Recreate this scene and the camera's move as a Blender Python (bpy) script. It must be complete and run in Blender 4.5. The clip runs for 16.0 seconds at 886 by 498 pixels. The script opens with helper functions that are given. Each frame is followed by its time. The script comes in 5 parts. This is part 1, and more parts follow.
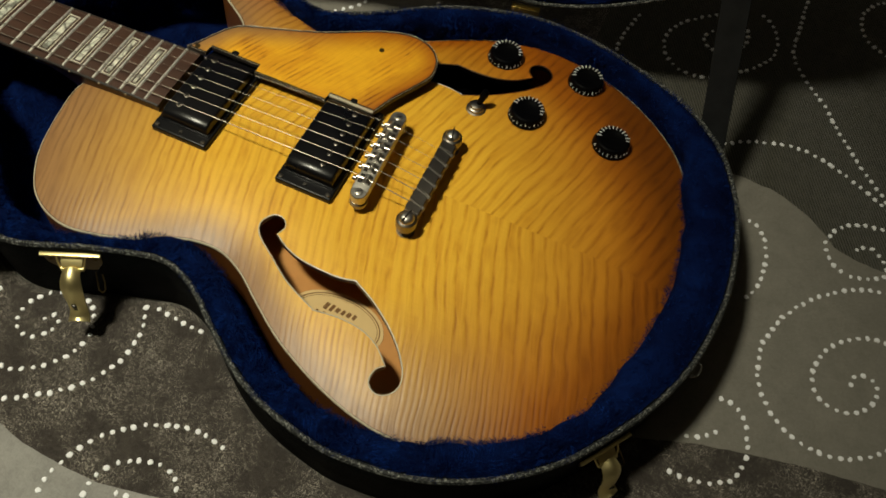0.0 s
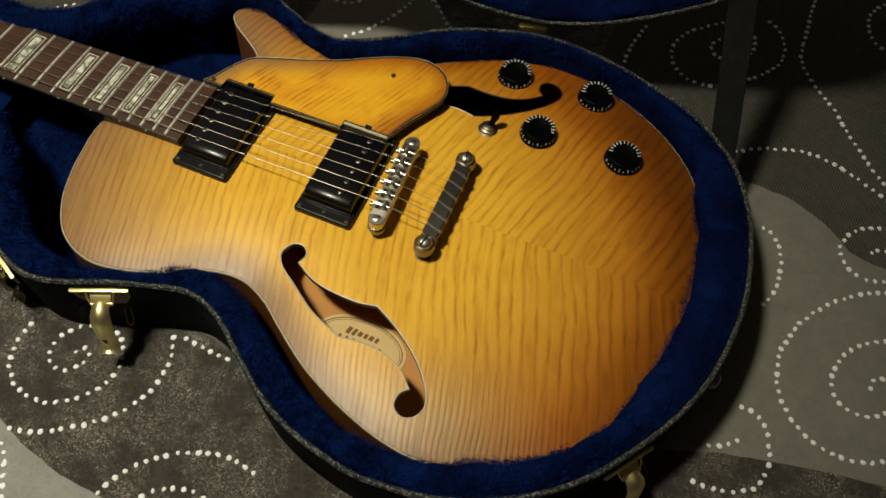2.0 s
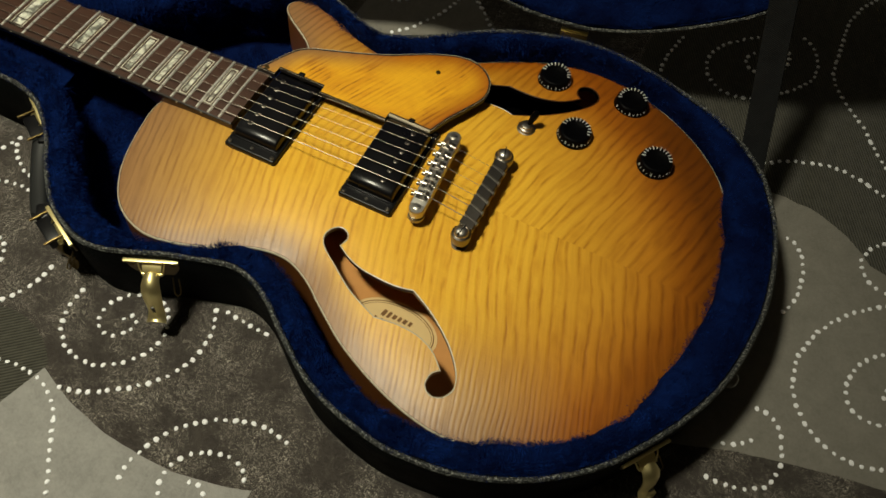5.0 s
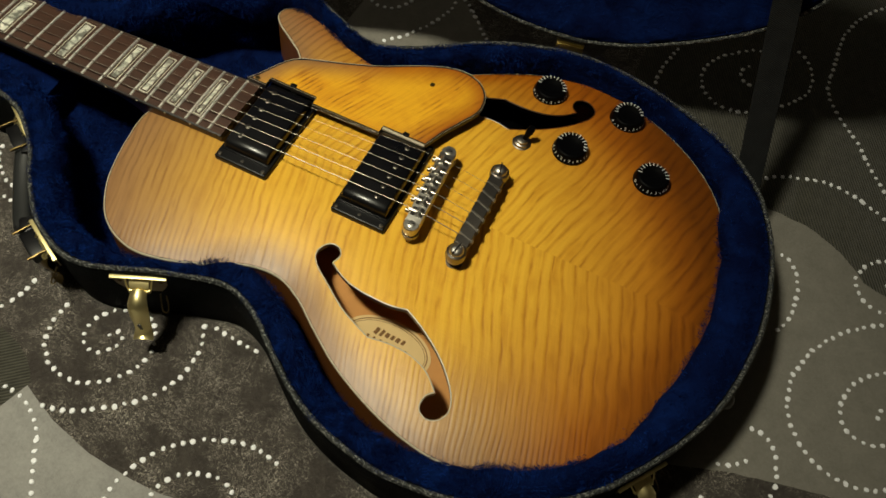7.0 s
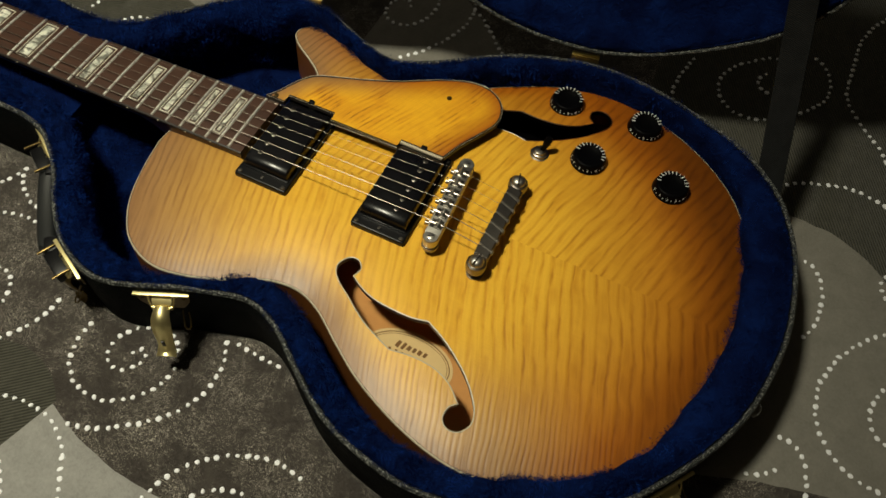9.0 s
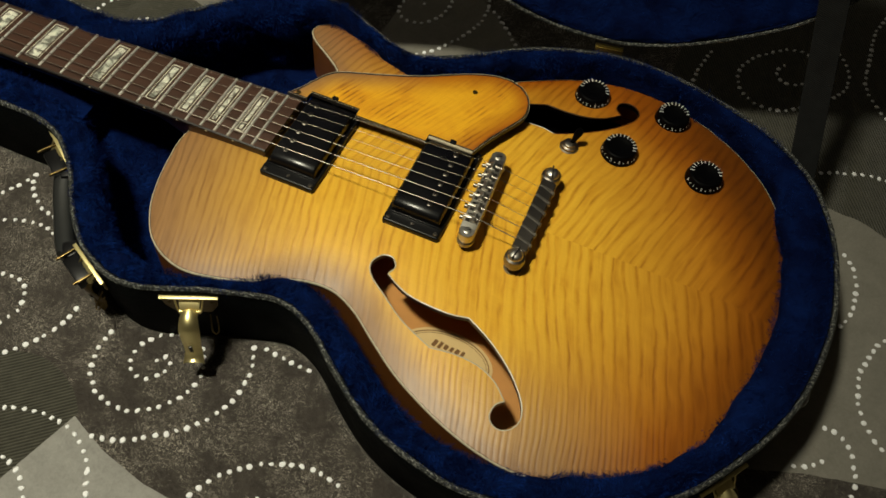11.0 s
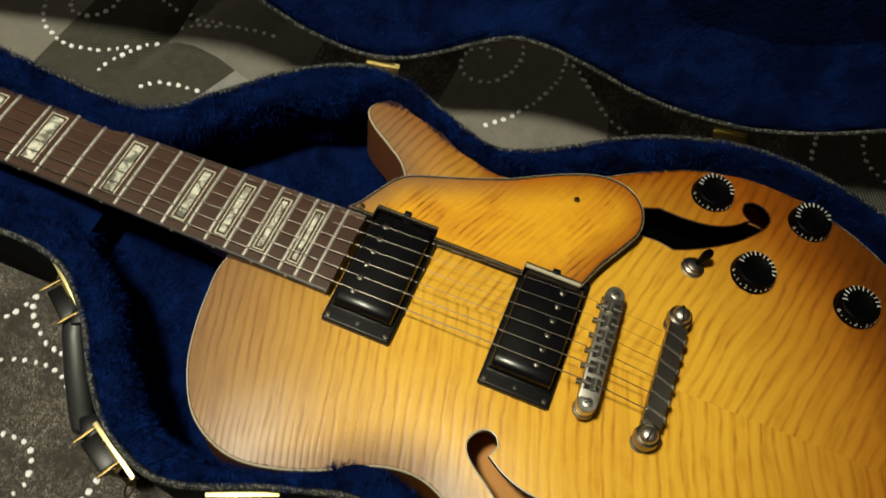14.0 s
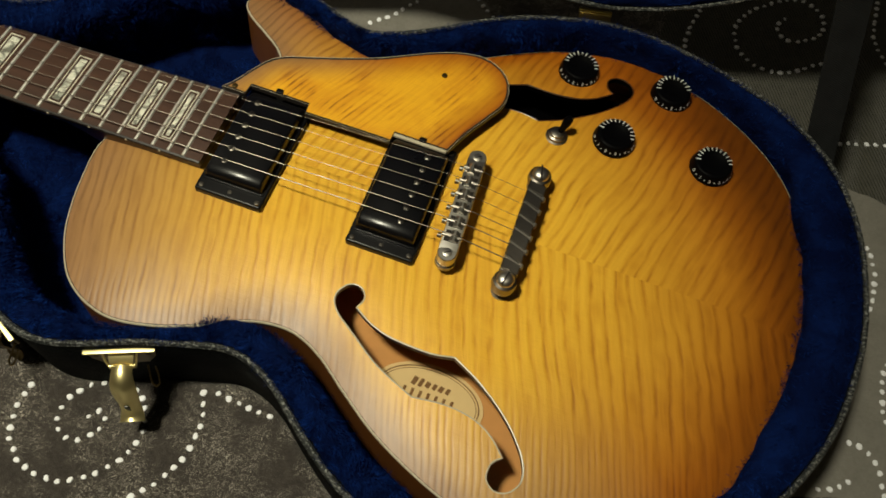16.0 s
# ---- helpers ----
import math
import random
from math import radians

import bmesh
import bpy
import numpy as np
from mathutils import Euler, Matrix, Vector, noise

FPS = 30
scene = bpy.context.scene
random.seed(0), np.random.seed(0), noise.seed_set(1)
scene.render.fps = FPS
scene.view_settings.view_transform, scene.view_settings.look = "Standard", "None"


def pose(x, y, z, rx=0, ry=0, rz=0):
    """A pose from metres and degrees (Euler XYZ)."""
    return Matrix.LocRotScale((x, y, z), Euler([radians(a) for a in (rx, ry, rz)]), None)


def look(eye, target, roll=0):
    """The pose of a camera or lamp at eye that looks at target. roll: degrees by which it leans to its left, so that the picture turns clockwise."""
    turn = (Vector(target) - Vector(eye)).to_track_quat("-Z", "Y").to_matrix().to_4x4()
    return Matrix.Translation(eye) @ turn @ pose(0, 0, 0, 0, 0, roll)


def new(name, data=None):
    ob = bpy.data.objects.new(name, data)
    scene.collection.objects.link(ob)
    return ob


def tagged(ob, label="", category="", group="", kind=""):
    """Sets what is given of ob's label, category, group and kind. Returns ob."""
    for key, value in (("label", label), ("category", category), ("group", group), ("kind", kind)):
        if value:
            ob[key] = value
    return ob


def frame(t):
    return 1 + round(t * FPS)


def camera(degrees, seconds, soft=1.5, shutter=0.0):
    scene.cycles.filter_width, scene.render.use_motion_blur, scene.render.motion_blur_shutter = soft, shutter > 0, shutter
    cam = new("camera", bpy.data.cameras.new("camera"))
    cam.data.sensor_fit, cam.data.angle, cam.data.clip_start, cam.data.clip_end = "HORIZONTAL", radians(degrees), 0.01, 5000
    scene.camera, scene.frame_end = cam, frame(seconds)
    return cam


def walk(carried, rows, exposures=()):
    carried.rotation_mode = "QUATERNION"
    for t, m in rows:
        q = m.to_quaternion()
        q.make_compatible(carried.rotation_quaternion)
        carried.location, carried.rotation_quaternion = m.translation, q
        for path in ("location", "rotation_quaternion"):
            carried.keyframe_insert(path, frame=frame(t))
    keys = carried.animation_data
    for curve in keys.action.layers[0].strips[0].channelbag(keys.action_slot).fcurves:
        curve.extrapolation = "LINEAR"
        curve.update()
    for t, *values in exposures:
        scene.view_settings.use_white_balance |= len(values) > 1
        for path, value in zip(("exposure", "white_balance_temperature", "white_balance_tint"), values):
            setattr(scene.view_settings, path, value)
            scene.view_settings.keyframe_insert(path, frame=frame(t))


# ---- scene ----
cam = camera(56.0, 16.0, soft=1.6, shutter=0.5)
# The guitar lies a little tilted in its case; the path is written in the guitar's own axes.
GUITAR = pose(0, 0, 0.069, -3.6, 0, 0)
PATH = [
    (0, (0.1458, -0.3374, 0.4946), (-0.1126, 0.6788, -1.2085), 10.69),
    (0.5, (0.1468, -0.3436, 0.5058), (-0.0815, 0.7166, -1.1747), 11.78),
    (1, (0.1399, -0.343, 0.5025), (-0.0402, 0.75, -1.1627), 13.60),
    (1.5, (0.1455, -0.3377, 0.5073), (-0.1244, 0.7058, -1.1773), 8.38),
    (2, (0.1404, -0.3324, 0.5116), (-0.1535, 0.6721, -1.1926), 6.77),
    (2.5, (0.1351, -0.3319, 0.5073), (-0.1691, 0.6593, -1.2029), 6.59),
    (3, (0.1312, -0.3429, 0.5045), (-0.1979, 0.6466, -1.2021), 6.72),
    (3.5, (0.1377, -0.3477, 0.5154), (-0.2164, 0.6567, -1.1775), 6.60),
    (4, (0.1413, -0.3576, 0.531), (-0.2226, 0.6361, -1.1661), 6.15),
    (6.5, (0.1202, -0.3471, 0.5299), (-0.1579, 0.6479, -1.1825), 11.23),
    (7, (0.1183, -0.3425, 0.5298), (-0.1699, 0.6522, -1.1812), 10.48),
    (7.5, (0.1218, -0.3439, 0.5289), (-0.1955, 0.6577, -1.1729), 8.84),
    (8, (0.1218, -0.3424, 0.5321), (-0.2068, 0.6563, -1.1692), 8.03),
    (8.5, (0.1235, -0.3449, 0.529), (-0.2268, 0.6629, -1.1626), 6.90),
    (9, (0.1204, -0.3487, 0.5259), (-0.229, 0.6669, -1.1613), 7.00),
    (11.5, (0.062, -0.3702, 0.4931), (-0.2337, 0.7084, -1.165), 7.17),
    (12, (0.0168, -0.3569, 0.485), (-0.2454, 0.7222, -1.1784), 6.00),
    (12.5, (-0.0653, -0.338, 0.4734), (-0.2354, 0.8067, -1.1578), 7.36),
    (13, (-0.0776, -0.3108, 0.4834), (-0.2499, 0.8026, -1.1691), 6.35),
    (13.5, (-0.058, -0.2605, 0.4668), (-0.2687, 0.8023, -1.2143), 6.95),
    (14, (-0.0541, -0.2276, 0.4657), (-0.2691, 0.7398, -1.2716), 10.49),
    (14.5, (-0.026, -0.2307, 0.4645), (-0.2827, 0.6709, -1.3021), 7.39),
    (15, (-0.0049, -0.2559, 0.4555), (-0.2031, 0.6198, -1.3317), 9.47),
    (15.5, (0.0179, -0.2663, 0.4545), (-0.1371, 0.6457, -1.3187), 11.50),
    (16, (0.0341, -0.2763, 0.4577), (-0.103, 0.6814, -1.2927), 12.03),
]
walk(cam, [(t, GUITAR @ look(eye, target, roll)) for t, eye, target, roll in PATH],
     [(0.0, -0.08), (1.0, -0.05), (2.0, -0.02), (9.2, -0.04), (11.3, -0.09), (12.0, -0.14), (12.5, -0.08), (13.0, 0.04), (13.5, 0.10), (14.5, 0.06), (15.0, -0.07), (16.0, -0.02)])

# ---- light ----
world = bpy.data.worlds.new("room_air")
scene.world = world
world.use_nodes = True
world.node_tree.nodes["Background"].inputs[0].default_value = (1.0, 0.86, 0.66, 1)
world.node_tree.nodes["Background"].inputs[1].default_value = 0.003
lamp_data = bpy.data.lights.new("room_lamp", "SPOT")
lamp_data.energy, lamp_data.shadow_soft_size, lamp_data.color = 98, 0.08, (1.0, 0.96, 0.73)
lamp_data.spot_size, lamp_data.spot_blend = radians(67), 1.0
room_lamp = new("room_lamp", lamp_data)
room_lamp.matrix_world = look((-0.45, -0.25, 1.55), (-0.29, -0.14, 0.0))
# weak fill light added at the lamp's place to lift the dark parts
glow_data = bpy.data.lights.new("near_fill_light", "POINT")
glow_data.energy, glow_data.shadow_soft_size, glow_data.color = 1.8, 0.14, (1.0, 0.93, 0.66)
near_fill = new("near_fill_light", glow_data)
near_fill.location = (-0.45, -0.25, 1.60)
# a weaker added fill, no known source, far across the room; it reaches behind the lid
far_data = bpy.data.lights.new("far_fill_light", "POINT")
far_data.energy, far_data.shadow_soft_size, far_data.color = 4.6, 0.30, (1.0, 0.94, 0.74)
far_light = new("far_fill_light", far_data)
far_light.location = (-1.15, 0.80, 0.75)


# ---- materials ----
class Mat:
    """A small builder of node materials."""

    def __init__(self, name, rough=0.5, metal=0.0, spec=0.5):
        self.m = bpy.data.materials.new(name)
        self.m.use_nodes = True
        self.t = self.m.node_tree
        self.b = self.t.nodes["Principled BSDF"]
        self.b.inputs["Roughness"].default_value = rough
        self.b.inputs["Metallic"].default_value = metal
        self.b.inputs["Specular IOR Level"].default_value = spec
        self.coord = self.t.nodes.new("ShaderNodeTexCoord").outputs["Object"]

    def put(self, socket, value):
        if isinstance(value, (int, float)):
            socket.default_value = (value, value, value, 1) if socket.type == "RGBA" else value
        elif isinstance(value, (tuple, list)):
            socket.default_value = (*value, 1) if len(value) == 3 and socket.type == "RGBA" else value
        else:
            self.t.links.new(value, socket)

    def math(self, op, a, b=0.0, c=None):
        n = self.t.nodes.new("ShaderNodeMath")
        n.operation = op
        self.put(n.inputs[0], a)
        self.put(n.inputs[1], b)
        if c is not None:
            self.put(n.inputs[2], c)
        return n.outputs[0]

    def xyz(self, v=None):
        n = self.t.nodes.new("ShaderNodeSeparateXYZ")
        self.put(n.inputs[0], self.coord if v is None else v)
        return n.outputs

    def vec(self, x=0.0, y=0.0, z=0.0):
        n = self.t.nodes.new("ShaderNodeCombineXYZ")
        for s, v in zip(n.inputs, (x, y, z)):
            self.put(s, v)
        return n.outputs[0]

    def scaled(self, sx, sy, sz, v=None):
        n = self.t.nodes.new("ShaderNodeVectorMath")
        n.operation = "MULTIPLY"
        self.put(n.inputs[0], self.coord if v is None else v)
        n.inputs[1].default_value = (sx, sy, sz)
        return n.outputs[0]

    def noise(self, scale, detail=3.0, v=None, rough=0.55, warp=0.0):
        n = self.t.nodes.new("ShaderNodeTexNoise")
        self.put(n.inputs["Vector"], self.coord if v is None else v)
        n.inputs["Scale"].default_value, n.inputs["Detail"].default_value = scale, detail
        n.inputs["Roughness"].default_value, n.inputs["Distortion"].default_value = rough, warp
        return n.outputs["Fac"]

    def cells(self, scale, v=None, kind="F1", out="Distance"):
        n = self.t.nodes.new("ShaderNodeTexVoronoi")
        n.feature = kind
        self.put(n.inputs["Vector"], self.coord if v is None else v)
        n.inputs["Scale"].default_value = scale
        return n.outputs[out]

    def steps(self, fac, *stops):
        n = self.t.nodes.new("ShaderNodeValToRGB")
        self.put(n.inputs[0], fac)
        while len(n.color_ramp.elements) < len(stops):
            n.color_ramp.elements.new(0.5)
        for e, (p, col) in zip(n.color_ramp.elements, stops):
            e.position = p
            e.color = (col, col, col, 1) if isinstance(col, (int, float)) else (*col, 1)
        return n.outputs[0]

    def mix(self, fac, a, b, mode="MIX"):
        n = self.t.nodes.new("ShaderNodeMix")
        n.data_type, n.blend_type = "RGBA", mode
        self.put(n.inputs[0], fac)
        self.put(n.inputs[6], a)
        self.put(n.inputs[7], b)
        return n.outputs[2]

    def color(self, v):
        self.put(self.b.inputs["Base Color"], v)
        return self

    def rough(self, v):
        self.put(self.b.inputs["Roughness"], v)
        return self

    def bump(self, height, strength=0.3, dist=0.001):
        n = self.t.nodes.new("ShaderNodeBump")
        n.inputs["Strength"].default_value, n.inputs["Distance"].default_value = strength, dist
        self.put(n.inputs["Height"], height)
        self.t.links.new(n.outputs[0], self.b.inputs["Normal"])
        return self

    def random(self):
        return self.t.nodes.new("ShaderNodeObjectInfo").outputs["Random"]

    def island(self):
        return self.t.nodes.new("ShaderNodeNewGeometry").outputs["Random Per Island"]

    def attr(self, name):
        n = self.t.nodes.new("ShaderNodeAttribute")
        n.attribute_name = name
        return n.outputs["Fac"]


def flamed_maple(name, light, mid, dark, slant=0.29, burst=True, deep=0.50, pitch=0.86, mottle=0.0):
    """Book-matched flamed maple: ripples slant away from the centre joint, fine pores run along the strings."""
    k = Mat(name, 0.40, 0, 0.40)
    x, y, z = k.xyz()
    ay = k.math("ABSOLUTE", y) if slant > 0 else k.math("MULTIPLY", y, -1.0)
    side = k.math("MULTIPLY", k.math("SIGN", y), 7.3)
    u = k.math("SUBTRACT", x, k.math("MULTIPLY", ay, abs(slant)))
    wob = k.math("MULTIPLY", k.math("SUBTRACT", k.noise(15, 2), 0.5), 0.0032)
    sway = k.math("MULTIPLY", k.math("SUBTRACT", k.noise(1, 2, k.vec(k.math("MULTIPLY", x, 6), k.math("MULTIPLY", y, 8), side)), 0.5), 0.013)
    u = k.math("MULTIPLY", k.math("ADD", k.math("ADD", u, wob), sway), pitch)
    drift = k.math("MULTIPLY", k.noise(1, 2, k.vec(k.math("MULTIPLY", u, 45), k.math("MULTIPLY", ay, 15), side)), 8.0)
    # the ripples crowd towards the neck
    crowd = k.math("SUBTRACT", u, k.math("MULTIPLY", k.math("MULTIPLY", u, u), 0.55))
    # every ripple is broken into short lengths that sit a little aside of each other
    jog = k.math("MULTIPLY", k.noise(1, 2, k.vec(k.math("MULTIPLY", u, 120), k.math("MULTIPLY", ay, 95), side), 0.6), 1.5)
    turn = k.math("ADD", k.math("ADD", k.math("MULTIPLY", crowd, 930.0), drift), jog)
    wave = k.math("SINE", k.math("ADD", turn, k.math("MULTIPLY", k.math("COSINE", turn), 0.55)))
    line = k.steps(k.math("MULTIPLY_ADD", wave, 0.5, 0.5), (0.0, 1.0), (0.30, 0.62), (0.90, 0.0))
    thin = k.math("SINE", k.math("MULTIPLY_ADD", drift, 0.7, k.math("MULTIPLY", u, 1750.0)))
    thin = k.steps(k.math("MULTIPLY_ADD", thin, 0.5, 0.5), (0.0, 1.0), (0.30, 0.55), (0.75, 0.0))
    outer = k.steps(k.math("ADD", k.math("MULTIPLY", y, -1.0), k.math("MULTIPLY", k.math("SUBTRACT", k.noise(20, 2), 0.5), 0.04)), (0.092, 0.0), (0.128, 1.0))
    line = k.mix(outer, line, thin)
    streak = k.steps(k.noise(1, 2, k.vec(k.math("MULTIPLY", u, 95), k.math("MULTIPLY", ay, 52), side)), (0.34, 0.48), (0.58, 1.0))
    broad = k.math("SINE", k.math("MULTIPLY_ADD", drift, 0.8, k.math("MULTIPLY", u, 410.0)))
    broad = k.steps(k.math("MULTIPLY_ADD", broad, 0.5, 0.5), (0.0, 1.0), (0.55, 0.0))
    patch = k.steps(k.noise(1, 2, k.vec(k.math("MULTIPLY", u, 42), k.math("MULTIPLY", ay, 36), k.math("ADD", side, 3.0))), (0.42, 0.0), (0.66, 1.0))
    stain = k.math("MULTIPLY", k.steps(k.noise(12, 3), (0.45, 0.0), (0.72, 1.0)), 0.15)
    where = k.steps(k.noise(16, 2), (0.32, 0.50), (0.60, 1.0))
    fine = k.noise(1, 3, k.vec(k.math("MULTIPLY", u, 560), k.math("MULTIPLY", ay, 34), side), 0.6)
    dim = k.math("MAXIMUM", k.math("MULTIPLY", k.math("MULTIPLY", line, streak), where), k.math("MULTIPLY", k.math("MULTIPLY", broad, patch), 0.62))
    if mottle:
        # quilted figure: short ripples in clusters between calm amber
        cluster = k.steps(k.noise(1, 3, k.vec(k.math("MULTIPLY", u, 34), k.math("MULTIPLY", y, 30), 4.1), 0.6), (0.47, 0.0), (0.62, 1.0))
        dim = k.math("MULTIPLY", dim, k.math("MULTIPLY_ADD", cluster, 0.92, 0.12))
        stain = k.math("MULTIPLY", k.steps(k.noise(28, 3, warp=0.6), (0.46, 0.0), (0.70, 1.0)), 0.42)
    dim = k.math("ADD", dim, stain)
    ripple = k.math("SUBTRACT", k.math("MULTIPLY_ADD", fine, 0.50, 0.56), k.math("MULTIPLY", dim, deep))
    pores = k.noise(1, 3, k.vec(k.math("MULTIPLY", x, 60), k.math("MULTIPLY", y, 1500), 0.0), 0.6)
    col = k.steps(ripple, (0.10, dark), (0.48, mid), (0.86, light))
    col = k.mix(k.math("MULTIPLY", k.steps(pores, (0.36, 1.0), (0.5, 0.0)), 0.08), col, dark)
    if burst:
        edge = k.math("ADD", k.attr("edge"), k.math("MULTIPLY", k.math("SUBTRACT", k.noise(9, 2), 0.5), 0.14))
        # the spray is redder round the tail; duller brown towards the neck's bass side paints in sheen
        lean = k.steps(k.math("ADD", k.math("MULTIPLY", x, 0.9), k.math("ADD", y, 0.06)), (0.0, 0.0), (0.09, 1.0))
        shade = k.mix(lean, k.mix(ripple, (0.125, 0.0560, 0.0220), (0.330, 0.170, 0.0680)), k.mix(ripple, (0.150, 0.0300, 0.0018), (0.440, 0.118, 0.0040)))
        col = k.mix(k.steps(edge, (0.0, 1.0), (0.20, 0.93), (0.45, 0.64), (0.72, 0.27), (1.0, 0.0)), col, shade)
        # a thin dark fringe of spray follows the tail
        tail_end = k.steps(k.math("ADD", x, k.math("MULTIPLY", y, 0.25)), (0.10, 0.0), (0.19, 1.0))
        col = k.mix(k.math("MULTIPLY", k.steps(edge, (0.03, 0.75), (0.16, 0.44), (0.38, 0.0)), tail_end), col, k.mix(ripple, (0.028, 0.0080, 0.0014), (0.120, 0.0340, 0.0026)))
    k.color(col)
    k.rough(k.math("ADD", 0.36, k.math("MULTIPLY", k.noise(160, 3), 0.12)))
    k.bump(k.math("ADD", k.math("MULTIPLY", pores, 0.25), k.math("MULTIPLY", ripple, 0.9)), 0.48, 0.0006)
    k.b.inputs["Coat Weight"].default_value = 0.15
    k.b.inputs["Coat Roughness"].default_value = 0.36
    return k.m


MAPLE = flamed_maple("flamed_maple_burst", (0.815, 0.456, 0.035), (0.67, 0.328, 0.020), (0.36, 0.138, 0.007))
GUARD_WOOD = flamed_maple("pickguard_maple", (0.84, 0.425, 0.017), (0.66, 0.275, 0.011), (0.22, 0.062, 0.004), slant=0.42, deep=0.58, pitch=1.30, mottle=1.0)


def plain(name, col, rough=0.5, metal=0.0, vary=0.12, grain=220, bump=0.08, dist=0.0004, spec=0.5):
    k = Mat(name, rough, metal, spec)
    n = k.noise(grain, 4)
    w = k.noise(grain * 0.11, 3)
    lo = tuple(c * (1 - vary) for c in col)
    hi = tuple(min(1, c * (1 + vary)) for c in col)
    k.color(k.mix(k.math("ADD", k.math("MULTIPLY", n, 0.5), k.math("MULTIPLY", w, 0.5)), lo, hi))
    k.rough(k.math("ADD", rough - 0.06, k.math("MULTIPLY", w, 0.12)))
    k.bump(n, bump, dist)
    return k.m


RIB_WOOD = plain("amber_brown_ribs", (0.150, 0.052, 0.012), 0.34, vary=0.35, grain=70)
SIDE_WOOD = plain("stained_side_wood", (0.055, 0.018, 0.006), 0.32, vary=0.3, grain=90)
INSIDE_WOOD = plain("raw_inside_wood", (0.50, 0.225, 0.055), 0.7, vary=0.25, grain=70)
BINDING = plain("aged_ivory_binding", (0.50, 0.44, 0.32), 0.35, vary=0.1)
DARK_LINE = plain("dark_binding_line", (0.018, 0.014, 0.012), 0.4)
KNOB = plain("shiny_black_knob", (0.0016, 0.0016, 0.002), 0.40, vary=0.2, grain=300, bump=0.02, spec=0.05)
BLACK = plain("black_plastic", (0.0040, 0.0040, 0.0048), 0.36, vary=0.2, grain=300, spec=0.22)
GLOSS = plain("glossy_black_cover", (0.0035, 0.0035, 0.0045), 0.29, vary=0.2, grain=500, bump=0.02, spec=0.42)
NICKEL = plain("worn_nickel", (0.56, 0.53, 0.48), 0.38, 1.0, vary=0.16, grain=420, bump=0.10)
DARK_NICKEL = plain("dulled_nickel", (0.33, 0.30, 0.265), 0.32, 1.0, vary=0.25, grain=300, bump=0.08)
POLE = plain("dark_pole_steel", (0.17, 0.155, 0.135), 0.34, 1.0, vary=0.2)
TAIL = plain("tarnished_tail_nickel", (0.25, 0.225, 0.20), 0.34, 1.0, vary=0.3, grain=200, bump=0.06)
STRING = plain("string_steel", (0.20, 0.175, 0.148), 0.42, 1.0, vary=0.1)
# brass with shade put into its colour for latch parts; also for guard screws
DARK_BRASS = plain("dark_brass", (0.17, 0.12, 0.05), 0.36, 1.0, vary=0.3, grain=160, bump=0.1)
BRASS = plain("brass_plate", (0.92, 0.77, 0.38), 0.42, 1.0, vary=0.12, grain=160, bump=0.10)
FRET = plain("fret_wire", (0.92, 0.89, 0.82), 0.50, 1.0, vary=0.1)
LABEL = plain("paper_label", (0.62, 0.44, 0.20), 0.8, vary=0.12, grain=140)
INK = plain("brown_ink", (0.16, 0.075, 0.02), 0.8)
WHITE_INK = plain("white_ink", (0.72, 0.72, 0.70), 0.6)
CLEAR = plain("smoky_plastic_stud", (0.16, 0.15, 0.13), 0.2)

k = Mat("rosewood", 0.48)
fib = k.noise(1, 4, k.scaled(40, 900, 300), 0.6)
k.color(k.mix(k.steps(k.noise(1, 3, k.scaled(12, 160, 80)), (0.35, 0.0), (0.65, 1.0)),
              k.mix(fib, (0.023, 0.0102, 0.0064), (0.060, 0.0265, 0.0158)), k.mix(fib, (0.038, 0.0155, 0.0095), (0.084, 0.0370, 0.0220))))
k.bump(fib, 0.25, 0.0005)
ROSEWOOD = k.m

k = Mat("mother_of_pearl", 0.22)
shard = k.cells(170, k.scaled(1.0, 0.55, 1.0), out="Color")
sx = k.xyz(shard)
k.color(k.mix(k.steps(k.noise(150, 3, warp=0.8), (0.44, 0.0), (0.62, 0.92)), k.mix(sx[0], (0.84, 0.82, 0.70), (0.56, 0.58, 0.49)), (0.12, 0.12, 0.10)))
PEARL = k.m
PEARL_LINE = plain("pearl_line", (0.72, 0.70, 0.58), 0.25, vary=0.25, grain=400)
# near-black that stands in for the shade inside the treble sound hole
HOLE_SHADE = plain("hole_shade_black", (0.0012, 0.0012, 0.0014), 0.9, spec=0.0)

k = Mat("blue_plush", 1.0, 0, 0.05)
big = k.noise(34, 3, warp=0.8)
tuft = k.noise(120, 4, warp=1.6)
k.color(k.mix(k.steps(big, (0.35, 0.0), (0.70, 1.0)), k.mix(tuft, (0.0006, 0.0022, 0.016), (0.0012, 0.0052, 0.038)), k.mix(tuft, (0.0012, 0.0056, 0.040), (0.0031, 0.0150, 0.092))))
k.bump(tuft, 0.6, 0.003)
PLUSH = k.m

k = Mat("blue_plush_pile", 0.95, 0, 0.05)
lock = k.steps(k.noise(95, 3, warp=1.2), (0.38, 0.0), (0.66, 1.0))
k.color(k.mix(k.math("MULTIPLY", k.math("MULTIPLY_ADD", lock, 0.85, 0.15), k.math("MULTIPLY_ADD", k.island(), 0.6, 0.4)), (0.0004, 0.0020, 0.015), (0.0058, 0.0305, 0.195)))
PILE = k.m

